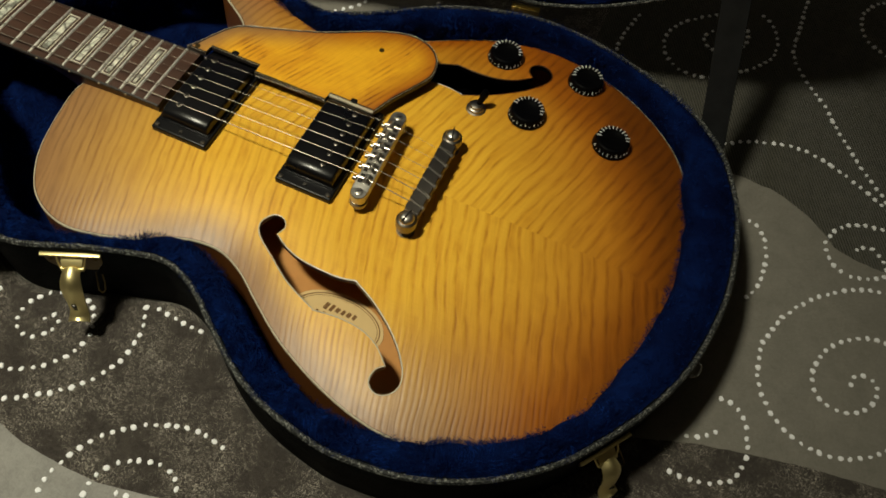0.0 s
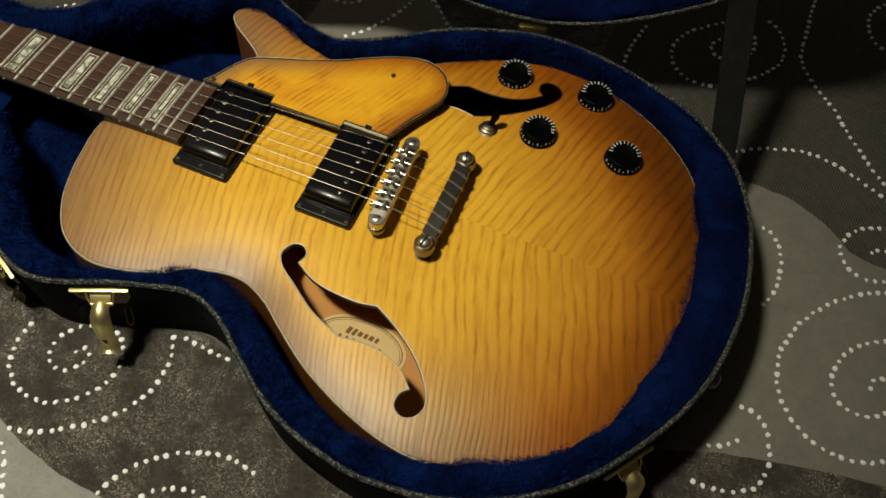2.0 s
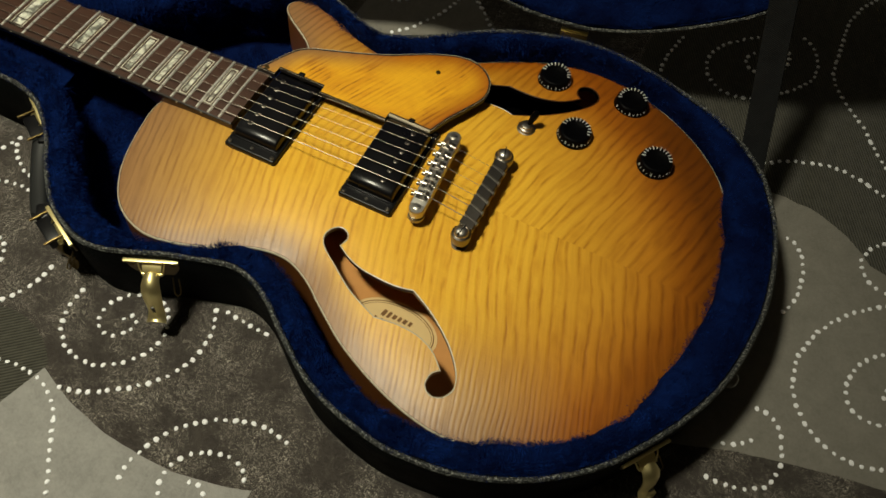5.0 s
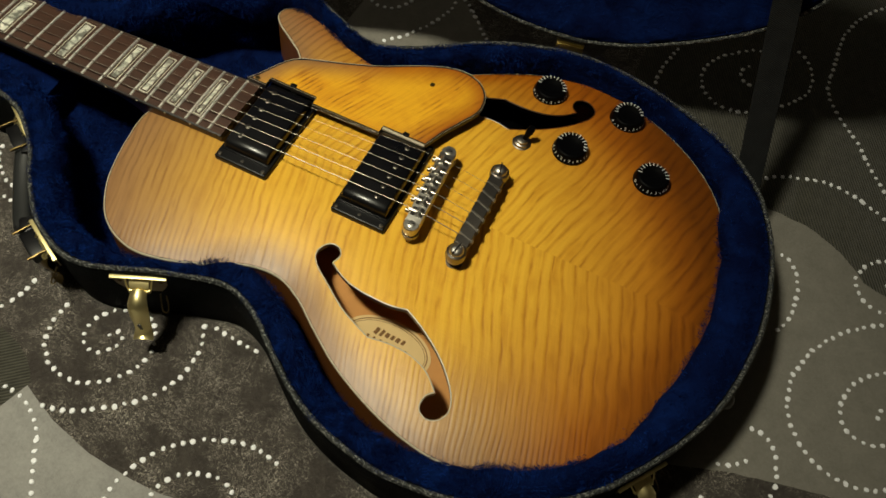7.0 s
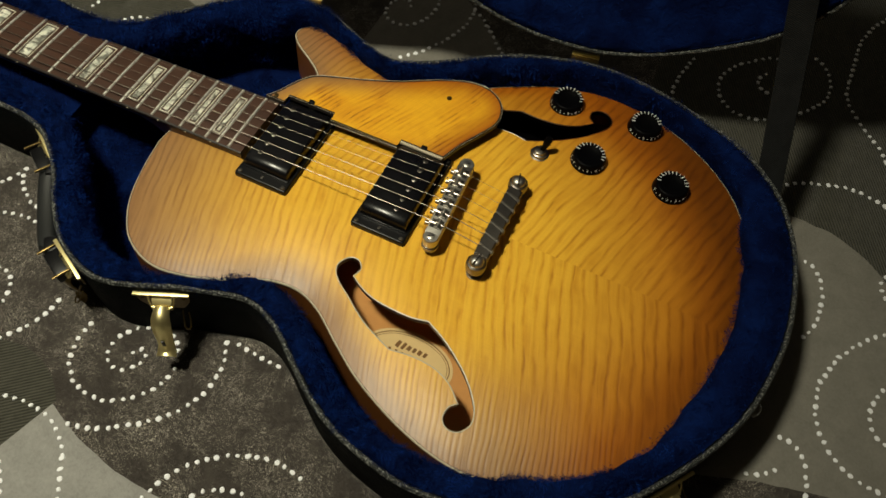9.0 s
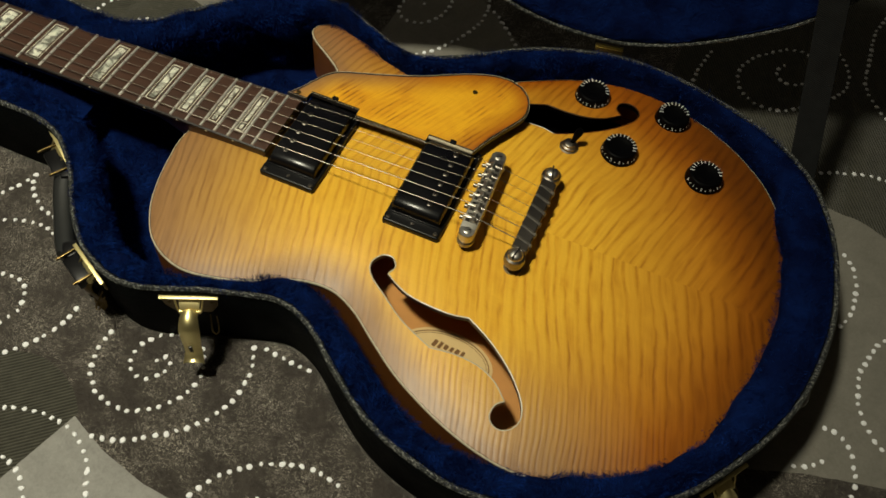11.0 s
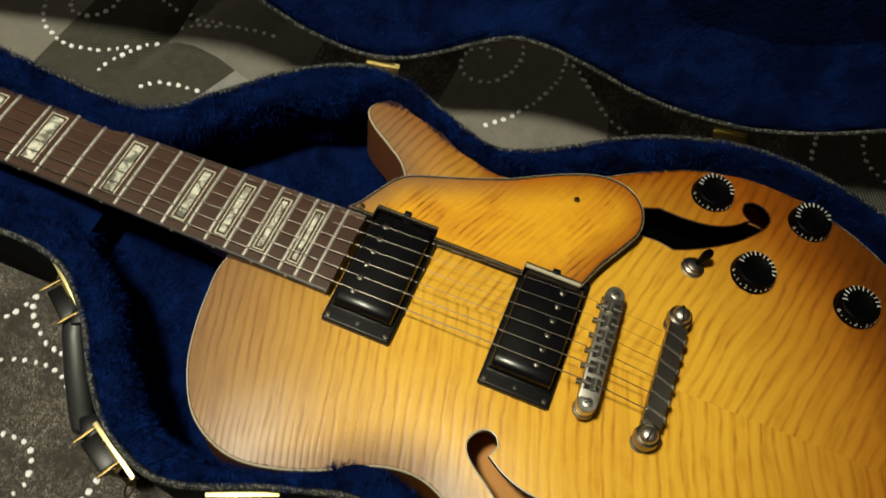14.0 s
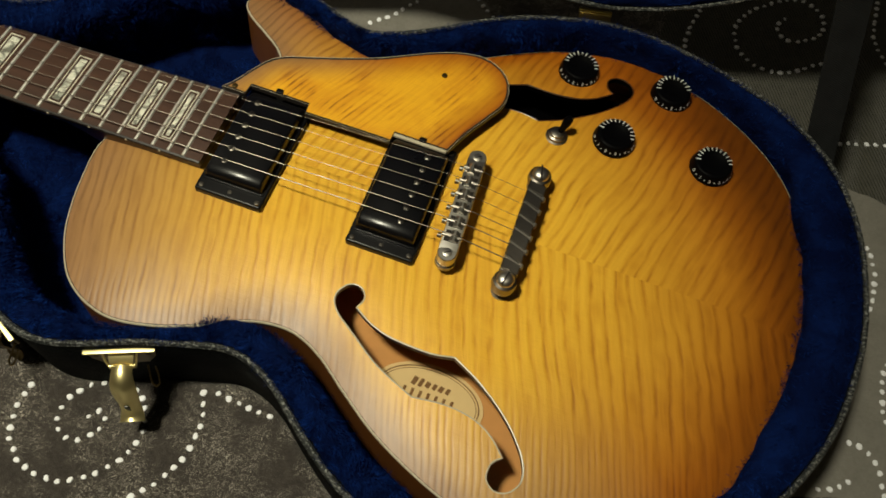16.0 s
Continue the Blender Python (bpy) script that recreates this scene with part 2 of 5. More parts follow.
k = Mat("black_case_vinyl", 0.55, 0, 0.03)
peb = k.cells(900)
k.color(k.mix(k.noise(60, 3), (0.0022, 0.0028, 0.0032), (0.005, 0.006, 0.0066)))
k.rough(k.math("ADD", 0.46, k.math("MULTIPLY", k.noise(35, 3), 0.25)))
k.bump(peb, 0.55, 0.0008)
VINYL = k.m

k = Mat("worn_rim_welt", 0.62)
grit = k.noise(520, 3, rough=0.7)
k.color(k.mix(k.steps(grit, (0.50, 0.0), (0.66, 1.0)), (0.0045, 0.006, 0.006), (0.25, 0.252, 0.235)))
k.bump(grit, 0.8, 0.0012)
WELT = k.m

k = Mat("grey_webbing", 0.95, 0, 0.08)
x, y, z = k.xyz()
weave = k.math("SINE", k.math("MULTIPLY", z, 5200.0))
k.color(k.mix(k.math("ADD", k.math("MULTIPLY", weave, 0.2), k.noise(90, 3)), (0.0075, 0.0078, 0.0085), (0.019, 0.020, 0.021)))
k.bump(weave, 0.4, 0.0006)
WEBBING = k.m


def bed_cloth():
    """Patchwork bedspread: brushed brown plush, olive ribbed cloth and plain grey-beige cloth in curved fields."""
    k = Mat("patchwork_bedspread", 0.9, 0, 0.2)
    x, y, z = k.xyz()
    wob = k.math("MULTIPLY", k.math("SUBTRACT", k.noise(30, 2), 0.5), 0.004)

    def disc(cx, cy, r):
        n = k.t.nodes.new("ShaderNodeVectorMath")
        n.operation = "DISTANCE"
        k.put(n.inputs[0], k.vec(x, y, 0.0))
        n.inputs[1].default_value = (cx, cy, 0)
        return k.math("LESS_THAN", k.math("ADD", n.outputs["Value"], wob), r)

    def half(px, py, nx, ny):
        """1 on the side to which (nx, ny) points."""
        d = k.math("ADD", k.math("MULTIPLY", k.math("SUBTRACT", x, px), nx), k.math("MULTIPLY", k.math("SUBTRACT", y, py), ny))
        return k.math("GREATER_THAN", d, 0.0)

    def both(*m):
        r = m[0]
        for q in m[1:]:
            r = k.math("MULTIPLY", r, q)
        return r

    def no(m):
        return k.math("SUBTRACT", 1.0, m)

    def either(a, b):
        return k.math("MAXIMUM", a, b)

    # brushed plush: short streaks, pale where the nap lies over
    nap = k.noise(1, 5, k.scaled(260, 340, 200), 0.75, 1.5)
    crush = k.noise(70, 3, warp=2.0)
    speck = k.steps(k.noise(1, 2, k.scaled(1050, 480, 650), 0.8, 1.5), (0.575, 0.0), (0.64, 1.0))
    speck2 = k.steps(k.noise(1, 2, k.scaled(460, 1050, 650), 0.8, 1.5), (0.575, 0.0), (0.64, 1.0))
    worn = k.steps(k.noise(24, 5, rough=0.7), (0.42, 0.05), (0.62, 1.0))
    brown = k.mix(nap, (0.0140, 0.0112, 0.0098), (0.056, 0.0460, 0.0400))
    brown = k.mix(k.math("MULTIPLY", k.steps(crush, (0.40, 0.0), (0.72, 1.0)), 0.35), brown, (0.095, 0.082, 0.068))
    brown = k.mix(k.math("MULTIPLY", k.math("MULTIPLY", k.math("MAXIMUM", speck, speck2), worn), 0.80), brown, (0.60, 0.55, 0.47))
    # ribbed cloth
    rib = k.math("SINE", k.math("MULTIPLY", k.math("ADD", k.math("MULTIPLY", x, 0.86), k.math("MULTIPLY", y, 0.50)), 2600.0))
    rib2 = k.math("SINE", k.math("MULTIPLY", k.math("ADD", k.math("MULTIPLY", x, -0.64), k.math("MULTIPLY", y, 0.77)), 2600.0))
    ribs = k.mix(k.math("GREATER_THAN", x, 0.0), rib2, rib)
    olive = k.mix(k.math("ADD", k.math("MULTIPLY", ribs, 0.30), k.math("MULTIPLY", k.noise(120, 3), 0.7)), (0.026, 0.025, 0.019), (0.100, 0.094, 0.072))
    # plain cloth
    weave = k.math("MULTIPLY", k.math("SINE", k.math("MULTIPLY", x, 5200.0)), k.math("SINE", k.math("MULTIPLY", y, 5200.0)))
    fuzz = k.math("MULTIPLY_ADD", weave, 0.12, k.math("ADD", k.math("MULTIPLY", k.noise(420, 4, rough=0.8), 0.6), k.math("MULTIPLY", k.noise(55, 4, rough=0.7), 0.6)))
    plainc = k.mix(k.steps(fuzz, (0.38, 0.0), (0.82, 1.0)), (0.158, 0.148, 0.130), (0.262, 0.245, 0.215))
    plainc = k.mix(k.math("MULTIPLY", k.noise(7, 3), 0.5), plainc, (0.128, 0.122, 0.100))

    grey = k.mix(k.steps(fuzz, (0.38, 0.0), (0.82, 1.0)), (0.205, 0.200, 0.190), (0.335, 0.325, 0.305))
    light = both(no(disc(-0.103, -0.025, 0.245)), half(-0.209, -0.246, 0.944, -0.330), half(0, -0.16, 0, -1), half(-0.02, 0, -1, 0))
    ribbed = both(disc(-0.259, -0.280, 0.062), half(-0.209, -0.246, -0.944, 0.330))
    low = disc(0.523, -0.894, 0.855)
    upper = both(no(disc(0.385, 0.229, 0.097)), half(0.30, 0, 1, 0), half(0, 0.145, 0, -1))
    beige = either(either(disc(0.269, 0.060, 0.112), upper), half(0, 0.06, 0, -1))
    beige = either(beige, both(half(0.408, 0.134, 0.90, -0.42), half(0, 0.23, 0, -1)))
    beige = both(beige, no(low), half(0.12, 0, 1, 0))
    olive_r = both(half(0.10, 0, 1, 0), half(0, 0.02, 0, 1), no(beige), no(low))
    far_light = both(half(-0.171, 0.21, 0.999, -0.06), half(-0.055, 0.243, -0.6, -0.8), half(-0.035, 0.20, -0.97, -0.2), half(0, 0.10, 0, 1))
    far_left = both(half(-0.470, 0.15, -0.992, 0.12), half(0, 0.04, 0, 1))
    far_mid = both(half(-0.397, 0.15, 1.0, -0.03), half(-0.28, 0.15, -1, 0), half(0, 0.06, 0, 1))
    tan = both(disc(-0.372, 0.062, 0.0905), half(-0.397, 0.15, 1.0, -0.03), half(-0.333, 0.144, -0.92, 0.39))
    far_olive = both(half(-0.470, 0.15, 0.992, -0.12), half(-0.397, 0.15, -1.0, 0.03), half(0, 0.06, 0, 1))
    wedge = both(half(-0.346, 0.117, 0.932, -0.361), half(-0.335, 0.1454, -0.287, -0.958), half(-0.318, 0, -1, 0), half(0, 0.10, 0, 1))
    c = brown
    c = k.mix(olive_r, c, olive)
    c = k.mix(ribbed, c, olive)
    c = k.mix(either(either(either(light, beige), far_mid), either(far_light, far_left)), c, plainc)
    c = k.mix(either(light, wedge), c, grey)
    c = k.mix(either(far_olive, tan), c, olive)
    k.color(c)
    fabric = k.math("ADD", k.math("MULTIPLY", nap, 0.8), k.math("MULTIPLY", k.noise(900, 2), 0.4))
    soft = either(either(light, beige), either(far_light, far_left))
    relief = k.mix(either(olive_r, ribbed), fabric, k.math("ADD", k.math("MULTIPLY", ribs, 0.35), 0.5))
    relief = k.mix(k.math("MULTIPLY", soft, 0.6), relief, 0.5)
    k.bump(relief, 0.7, 0.0022)
    k.b.inputs["Sheen Weight"].default_value = 0.15
    return k.m


CLOTH = bed_cloth()
DOT = plain("white_embroidery", (0.86, 0.86, 0.90), 0.7, vary=0.12, grain=700, bump=0.4, dist=0.0008)
WALL = plain("warm_wall_paint", (0.34, 0.31, 0.26), 0.9, vary=0.05, grain=12)
CEIL = plain("cream_ceiling_paint", (0.80, 0.76, 0.68), 0.9, vary=0.04, grain=12)
FLOORM = plain("brown_carpet", (0.16, 0.12, 0.09), 0.95, vary=0.25, grain=90)


# ---- shapes ----
def part(name, bm, material, parent=None, label="", smooth=True):
    """Links a bmesh as one mesh object, under a thing or part."""
    me = bpy.data.meshes.new(name)
    bm.to_mesh(me)
    bm.free()
    return mesh_part(name, me, material, parent, label, smooth)


def mesh_part(name, me, material, parent=None, label="", smooth=True):
    if smooth:
        me.polygons.foreach_set("use_smooth", [True] * len(me.polygons))
        me.set_sharp_from_angle(angle=radians(38))
    if material and not me.materials:
        me.materials.append(material)
    ob = new(name, me)
    if parent:
        ob.parent = parent
    if label:
        tagged(ob, label)
    return ob


def thing(name, m=None, **tags):
    ob = new(name)
    ob.empty_display_size = 0.05
    if m is not None:
        ob.matrix_world = m
    return tagged(ob, **tags)


def box(sx, sy, sz, at=(0, 0, 0), bevel=0.0, turn=0.0, seg=2, bm=None):
    """A bevelled block, at its centre, turned round z in degrees."""
    b = bmesh.new() if bm is None else bm
    g = bmesh.ops.create_cube(b, size=1)["verts"]
    bmesh.ops.scale(b, vec=(sx, sy, sz), verts=g)
    if bevel:
        es = list({e for v in g for e in v.link_edges})
        r = bmesh.ops.bevel(b, geom=es, offset=bevel, segments=seg, affect="EDGES", profile=0.6)
        g = list({v for f in r["faces"] for v in f.verts} | {v for v in g if v.is_valid})
    bmesh.ops.transform(b, matrix=pose(*at, 0, 0, turn), verts=g)
    return b


def lathe(profile, n=40, at=None, bm=None):
    """A turned solid from (radius, height) pairs, closed where the radius is 0."""
    b = bmesh.new() if bm is None else bm
    m = at or Matrix()
    rings = []
    for r, h in profile:
        if r <= 1e-6:
            rings.append([b.verts.new(m @ Vector((0, 0, h)))])
        else:
            rings.append([b.verts.new(m @ Vector((r * math.cos(2 * math.pi * i / n), r * math.sin(2 * math.pi * i / n), h))) for i in range(n)])
    for a, c in zip(rings, rings[1:]):
        for i in range(n):
            j = (i + 1) % n
            if len(a) == 1 and len(c) == 1:
                continue
            if len(a) == 1:
                b.faces.new((a[0], c[i], c[j]))
            elif len(c) == 1:
                b.faces.new((a[i], a[j], c[0]))
            else:
                b.faces.new((a[i], a[j], c[j], c[i]))
    bmesh.ops.recalc_face_normals(b, faces=b.faces)
    return b


def tube(pts, r, n=8, bm=None):
    """A round bar along points."""
    b = bmesh.new() if bm is None else bm
    pts = [Vector(p) for p in pts]
    rings = []
    for i, p in enumerate(pts):
        d = (pts[min(i + 1, len(pts) - 1)] - pts[max(i - 1, 0)]).normalized()
        s = d.cross(Vector((0, 0, 1)))
        s = s.normalized() if s.length > 1e-4 else Vector((1, 0, 0))
        w = s.cross(d)
        rings.append([b.verts.new(p + r * (math.cos(2 * math.pi * q / n) * s + math.sin(2 * math.pi * q / n) * w)) for q in range(n)])
    for a, c in zip(rings, rings[1:]):
        for q in range(n):
            b.faces.new((a[q], a[(q + 1) % n], c[(q + 1) % n], c[q]))
    b.faces.new(rings[0][::-1])
    b.faces.new(rings[-1])
    bmesh.ops.recalc_face_normals(b, faces=b.faces)
    return b


def glide(ctrl, step, closed=True):
    """An even polyline, an array of (x, y), on a smooth curve through control points."""
    p = np.array(ctrl, float)
    n = len(p)
    out = []
    for i in range(n if closed else n - 1):
        if closed:
            a, b, c, d = p[i - 1], p[i], p[(i + 1) % n], p[(i + 2) % n]
        else:
            a, b, c, d = p[max(i - 1, 0)], p[i], p[i + 1], p[min(i + 2, n - 1)]
        t = np.linspace(0, 1, 24, endpoint=False)[:, None]
        out.append(0.5 * (2 * b + (c - a) * t + (2 * a - 5 * b + 4 * c - d) * t * t + (3 * b - a - 3 * c + d) * t ** 3))
    q = np.vstack(out + ([p[:1]] if closed else [p[-1:]]))
    s = np.r_[0, np.cumsum(np.hypot(*np.diff(q, axis=0).T))]
    m = max(int(round(s[-1] / step)), 3)
    u = np.linspace(0, s[-1], m, endpoint=not closed)
    return np.c_[np.interp(u, s, q[:, 0]), np.interp(u, s, q[:, 1])]


def normals(loop):
    """Inward normals of a counter-clockwise loop."""
    d = np.roll(loop, -1, 0) - np.roll(loop, 1, 0)
    d /= np.linalg.norm(d, axis=1)[:, None]
    return np.c_[-d[:, 1], d[:, 0]]


def inset(loop, w, smooth=0):
    q = loop + normals(loop) * w
    for _ in range(smooth):
        q = 0.5 * q + 0.25 * (np.roll(q, 1, 0) + np.roll(q, -1, 0))
    return q


def inside(poly, pts):
    """Which of the points lie in the polygon."""
    x, y = pts[:, 0][:, None], pts[:, 1][:, None]
    a, b = poly, np.roll(poly, -1, 0)
    c = ((a[None, :, 1] > y) != (b[None, :, 1] > y)) & (x < (b[None, :, 0] - a[None, :, 0]) * (y - a[None, :, 1]) / (b[None, :, 1] - a[None, :, 1] + 1e-12) + a[None, :, 0])
    return c.sum(1) % 2 == 1


def distance(poly, pts):
    """Distance from points to a closed polygon's outline."""
    a, b = poly, np.roll(poly, -1, 0)
    best = np.full(len(pts), 9.0)
    for p, q in zip(a, b):
        d = q - p
        t = np.clip(((pts - p) @ d) / (d @ d + 1e-15), 0, 1)
        best = np.minimum(best, np.hypot(*(pts - p - t[:, None] * d).T))
    return best


def sheet(outline, holes, step, height):
    """A flat region with holes, filled with an even net: vertices with heights, and triangles."""
    from mathutils import geometry
    pts, edges = [], []
    for loop in [outline] + holes:
        s = len(pts)
        pts += [Vector(p) for p in loop]
        edges += [(s + i, s + (i + 1) % len(loop)) for i in range(len(loop))]
    lo, hi = outline.min(0), outline.max(0)
    gx, gy = np.meshgrid(np.arange(lo[0], hi[0], step), np.arange(lo[1], hi[1], step))
    gx[1::2] += step / 2
    g = np.c_[gx.ravel(), gy.ravel()]
    keep = inside(outline, g)
    g = g[keep]
    g = g[distance(outline, g) > step * 0.55]
    for h in holes:
        g = g[~inside(h, g)]
        g = g[distance(h, g) > step * 0.4]
    pts += [Vector(p) for p in g]
    v, _, f, *_ = geometry.delaunay_2d_cdt(pts, edges, [], 0, 1e-7)
    v = np.array([tuple(p) for p in v])
    f = np.array([t for t in f if len(t) == 3])
    c = v[f].mean(1)
    ok = inside(outline, c)
    for h in holes:
        ok &= ~inside(h, c)
    return np.c_[v, height(v)], f[ok]


def band(loops, closed_profile=False):
    """Skins a list of matching closed loops of 3D points into a bmesh."""
    b = bmesh.new()
    rows = [[b.verts.new(p) for p in lp] for lp in loops]
    n = len(rows[0])
    pairs = list(zip(rows, rows[1:])) + ([(rows[-1], rows[0])] if closed_profile else [])
    for a, c in pairs:
        for i in range(n):
            b.faces.new((a[i], a[(i + 1) % n], c[(i + 1) % n], c[i]))
    return b


def lift(loop, z):
    return np.c_[loop, np.broadcast_to(z, len(loop))]


def mesh_from(name, v, f):
    me = bpy.data.meshes.new(name)
    me.from_pydata([tuple(p) for p in v], [], [tuple(int(i) for i in t) for t in f])
    me.update()
    return me


# ---- room ----
def wall(name, sx, sy, sz, at, material, label):
    return tagged(part(name, box(sx, sy, sz, at), material, None, "", False), label, "wall", kind="structure")


wall("wall_north", 4.2, 0.1, 2.5, (0, 2.05, 0.65), WALL, "plain warm painted bedroom wall")
wall("wall_south", 4.2, 0.1, 2.5, (0, -2.05, 0.65), WALL, "plain warm painted bedroom wall")
wall("wall_east", 0.1, 4.0, 2.5, (2.05, 0, 0.65), WALL, "plain warm painted bedroom wall")
wall("wall_west", 0.1, 4.0, 2.5, (-2.05, 0, 0.65), WALL, "plain warm painted bedroom wall")
tagged(part("floor", box(4.2, 4.2, 0.1, (0, 0, -0.65)), FLOORM, None, "", False), "brown carpeted bedroom floor", "floor", kind="structure")
tagged(part("ceiling", box(4.2, 4.2, 0.1, (0, 0, 1.95)), CEIL, None, "", False), "plain cream bedroom ceiling", "ceiling", kind="structure")

# ---- outline of the case: far side, then near side, tail to tail ----
RIM_FAR = [(0.266, 0.018), (0.260, 0.064), (0.248, 0.100), (0.226, 0.134), (0.183, 0.165), (0.113, 0.187), (0.061, 0.191), (0.030, 0.185), (-0.001, 0.175),
           (-0.030, 0.160), (-0.054, 0.143), (-0.081, 0.126), (-0.106, 0.116), (-0.129, 0.121), (-0.155, 0.132), (-0.185, 0.142), (-0.211, 0.143),
           (-0.234, 0.135), (-0.260, 0.118), (-0.283, 0.095), (-0.300, 0.077), (-0.316, 0.060), (-0.335, 0.048), (-0.355, 0.045), (-0.400, 0.047),
           (-0.48, 0.052), (-0.60, 0.056), (-0.70, 0.058), (-0.755, 0.045), (-0.77, 0.0)]
RIM_NEAR = [(-0.758, -0.06), (-0.70, -0.075), (-0.60, -0.073), (-0.48, -0.071), (-0.379, -0.071), (-0.344, -0.071), (-0.321, -0.077),
            (-0.305, -0.088), (-0.290, -0.102), (-0.268, -0.130), (-0.247, -0.150), (-0.222, -0.163), (-0.200, -0.166), (-0.178, -0.160),
            (-0.152, -0.149), (-0.120, -0.139), (-0.100, -0.134), (-0.084, -0.136), (-0.065, -0.145), (-0.039, -0.165), (-0.012, -0.183),
            (0.015, -0.194), (0.040, -0.200), (0.065, -0.203), (0.106, -0.199), (0.140, -0.188), (0.171, -0.171), (0.199, -0.148),
            (0.222, -0.119), (0.241, -0.089), (0.255, -0.057), (0.263, -0.022)]
RIM = glide(RIM_FAR + RIM_NEAR, 0.004)
RIM_Z, BOTTOM = 0.072, -0.014
N = len(RIM)

# ---- outline of the guitar body, in its own axes ----
BASS_SIDE = [(-0.2355, -0.028), (-0.2335, -0.058), (-0.2265, -0.087), (-0.2175, -0.107), (-0.2045, -0.124), (-0.187, -0.1345), (-0.167, -0.138), (-0.143, -0.133),
             (-0.120, -0.1235), (-0.094, -0.1100), (-0.070, -0.1070), (-0.049, -0.115), (-0.028, -0.130), (-0.003, -0.147), (0.021, -0.1590), (0.044, -0.168),
             (0.068, -0.1745), (0.092, -0.177), (0.122, -0.1735), (0.152, -0.162), (0.182, -0.142), (0.206, -0.115), (0.223, -0.080), (0.233, -0.040)]
TREBLE_SIDE = [(0.236, 0.0), (0.233, 0.040), (0.223, 0.082), (0.206, 0.118), (0.182, 0.144), (0.152, 0.164), (0.122, 0.1765), (0.092, 0.1835), (0.062, 0.1825),
               (0.025, 0.172), (-0.010, 0.153), (-0.040, 0.133), (-0.065, 0.116), (-0.082, 0.108), (-0.098, 0.110), (-0.119, 0.124), (-0.146, 0.1355), (-0.169, 0.1390),
               (-0.189, 0.1350), (-0.2005, 0.1275), (-0.2025, 0.1180), (-0.1945, 0.1085), (-0.178, 0.0975), (-0.1640, 0.0870), (-0.1550, 0.0730), (-0.154, 0.058), (-0.162, 0.043), (-0.188, 0.030), (-0.22, 0.0)]
BODY = glide(BASS_SIDE + TREBLE_SIDE, 0.003)


# ---- bed ----
random.seed(5)


# creases of the cloth: two ends, depth and half width
FOLDS = [(-0.372, 0.262, -0.402, 0.130, 0.0075, 0.008), (-0.455, 0.270, -0.480, 0.165, 0.006, 0.010), (0.266, 0.285, 0.288, 0.060, 0.0030, 0.0035),
         (-0.300, 0.330, -0.315, 0.200, 0.005, 0.010), (0.335, 0.330, 0.300, 0.420, 0.003, 0.006), (0.05, 0.42, 0.09, 0.26, 0.004, 0.012)]


def bed_height(x, y):
    """The bedspread: nearly level, softly uneven, pressed down under the case."""
    p = np.c_[np.ravel(x), np.ravel(y)]
    h = 0.0022 * np.sin(p[:, 0] * 11 + 1.3) * np.cos(p[:, 1] * 9) + 0.0012 * np.sin(p[:, 0] * 31 + p[:, 1] * 23)
    for ax, ay, bx, by, deep, wide in FOLDS:
        dx, dy = bx - ax, by - ay
        ln = math.hypot(dx, dy)
        t = ((p[:, 0] - ax) * dx + (p[:, 1] - ay) * dy) / ln ** 2
        s = ((p[:, 0] - ax) * dy - (p[:, 1] - ay) * dx) / ln + 0.004 * np.sin(t * 5)
        ends = np.clip(np.minimum(t + 0.3, 1.3 - t) / 0.3, 0, 1)
        h = h - deep * ends * np.exp(-np.abs(s / wide) ** 1.3)
    near = (np.abs(p[:, 0] + 0.25) < 0.58) & (np.abs(p[:, 1]) < 0.26)
    if near.any():
        d = distance(RIM[::3], p[near]) * np.where(inside(RIM[::3], p[near]), -1, 1)
        s = np.clip((d + 0.012) / 0.016, 0, 1)
        s = s * s * (3 - 2 * s)
        h[near] = h[near] * s + (BOTTOM - 0.001) * (1 - s)
    return h


def grid_lines(lo, hi, a, b, fine, coarse):
    return np.unique(np.round(np.r_[np.arange(lo, a, coarse), np.arange(a, b, fine), np.arange(b, hi + 1e-6, coarse)], 5))


bed = thing("bed", label="bed with a brown and grey patchwork bedspread", category="bed")
gx, gy = grid_lines(-1.0, 0.9, -0.60, 0.55, 0.006, 0.05), grid_lines(-0.75, 1.15, -0.40, 0.60, 0.006, 0.05)
X, Y = np.meshgrid(gx, gy)
Zb = bed_height(X, Y)
idx = np.arange(X.size).reshape(X.shape)
quads = np.c_[idx[:-1, :-1].ravel(), idx[:-1, 1:].ravel(), idx[1:, 1:].ravel(), idx[1:, :-1].ravel()]
mesh_part("bedspread", mesh_from("bedspread", np.c_[X.ravel(), Y.ravel(), Zb], quads), CLOTH, bed, "patchwork bedspread of brown, olive and beige cloth with white dotted swirls")
part("mattress", box(1.88, 1.88, 0.25, (-0.05, 0.2, -0.150), 0.03), FLOORM, bed)
part("bed_base", box(1.86, 1.86, 0.32, (-0.05, 0.2, -0.438), 0.02), SIDE_WOOD, bed)

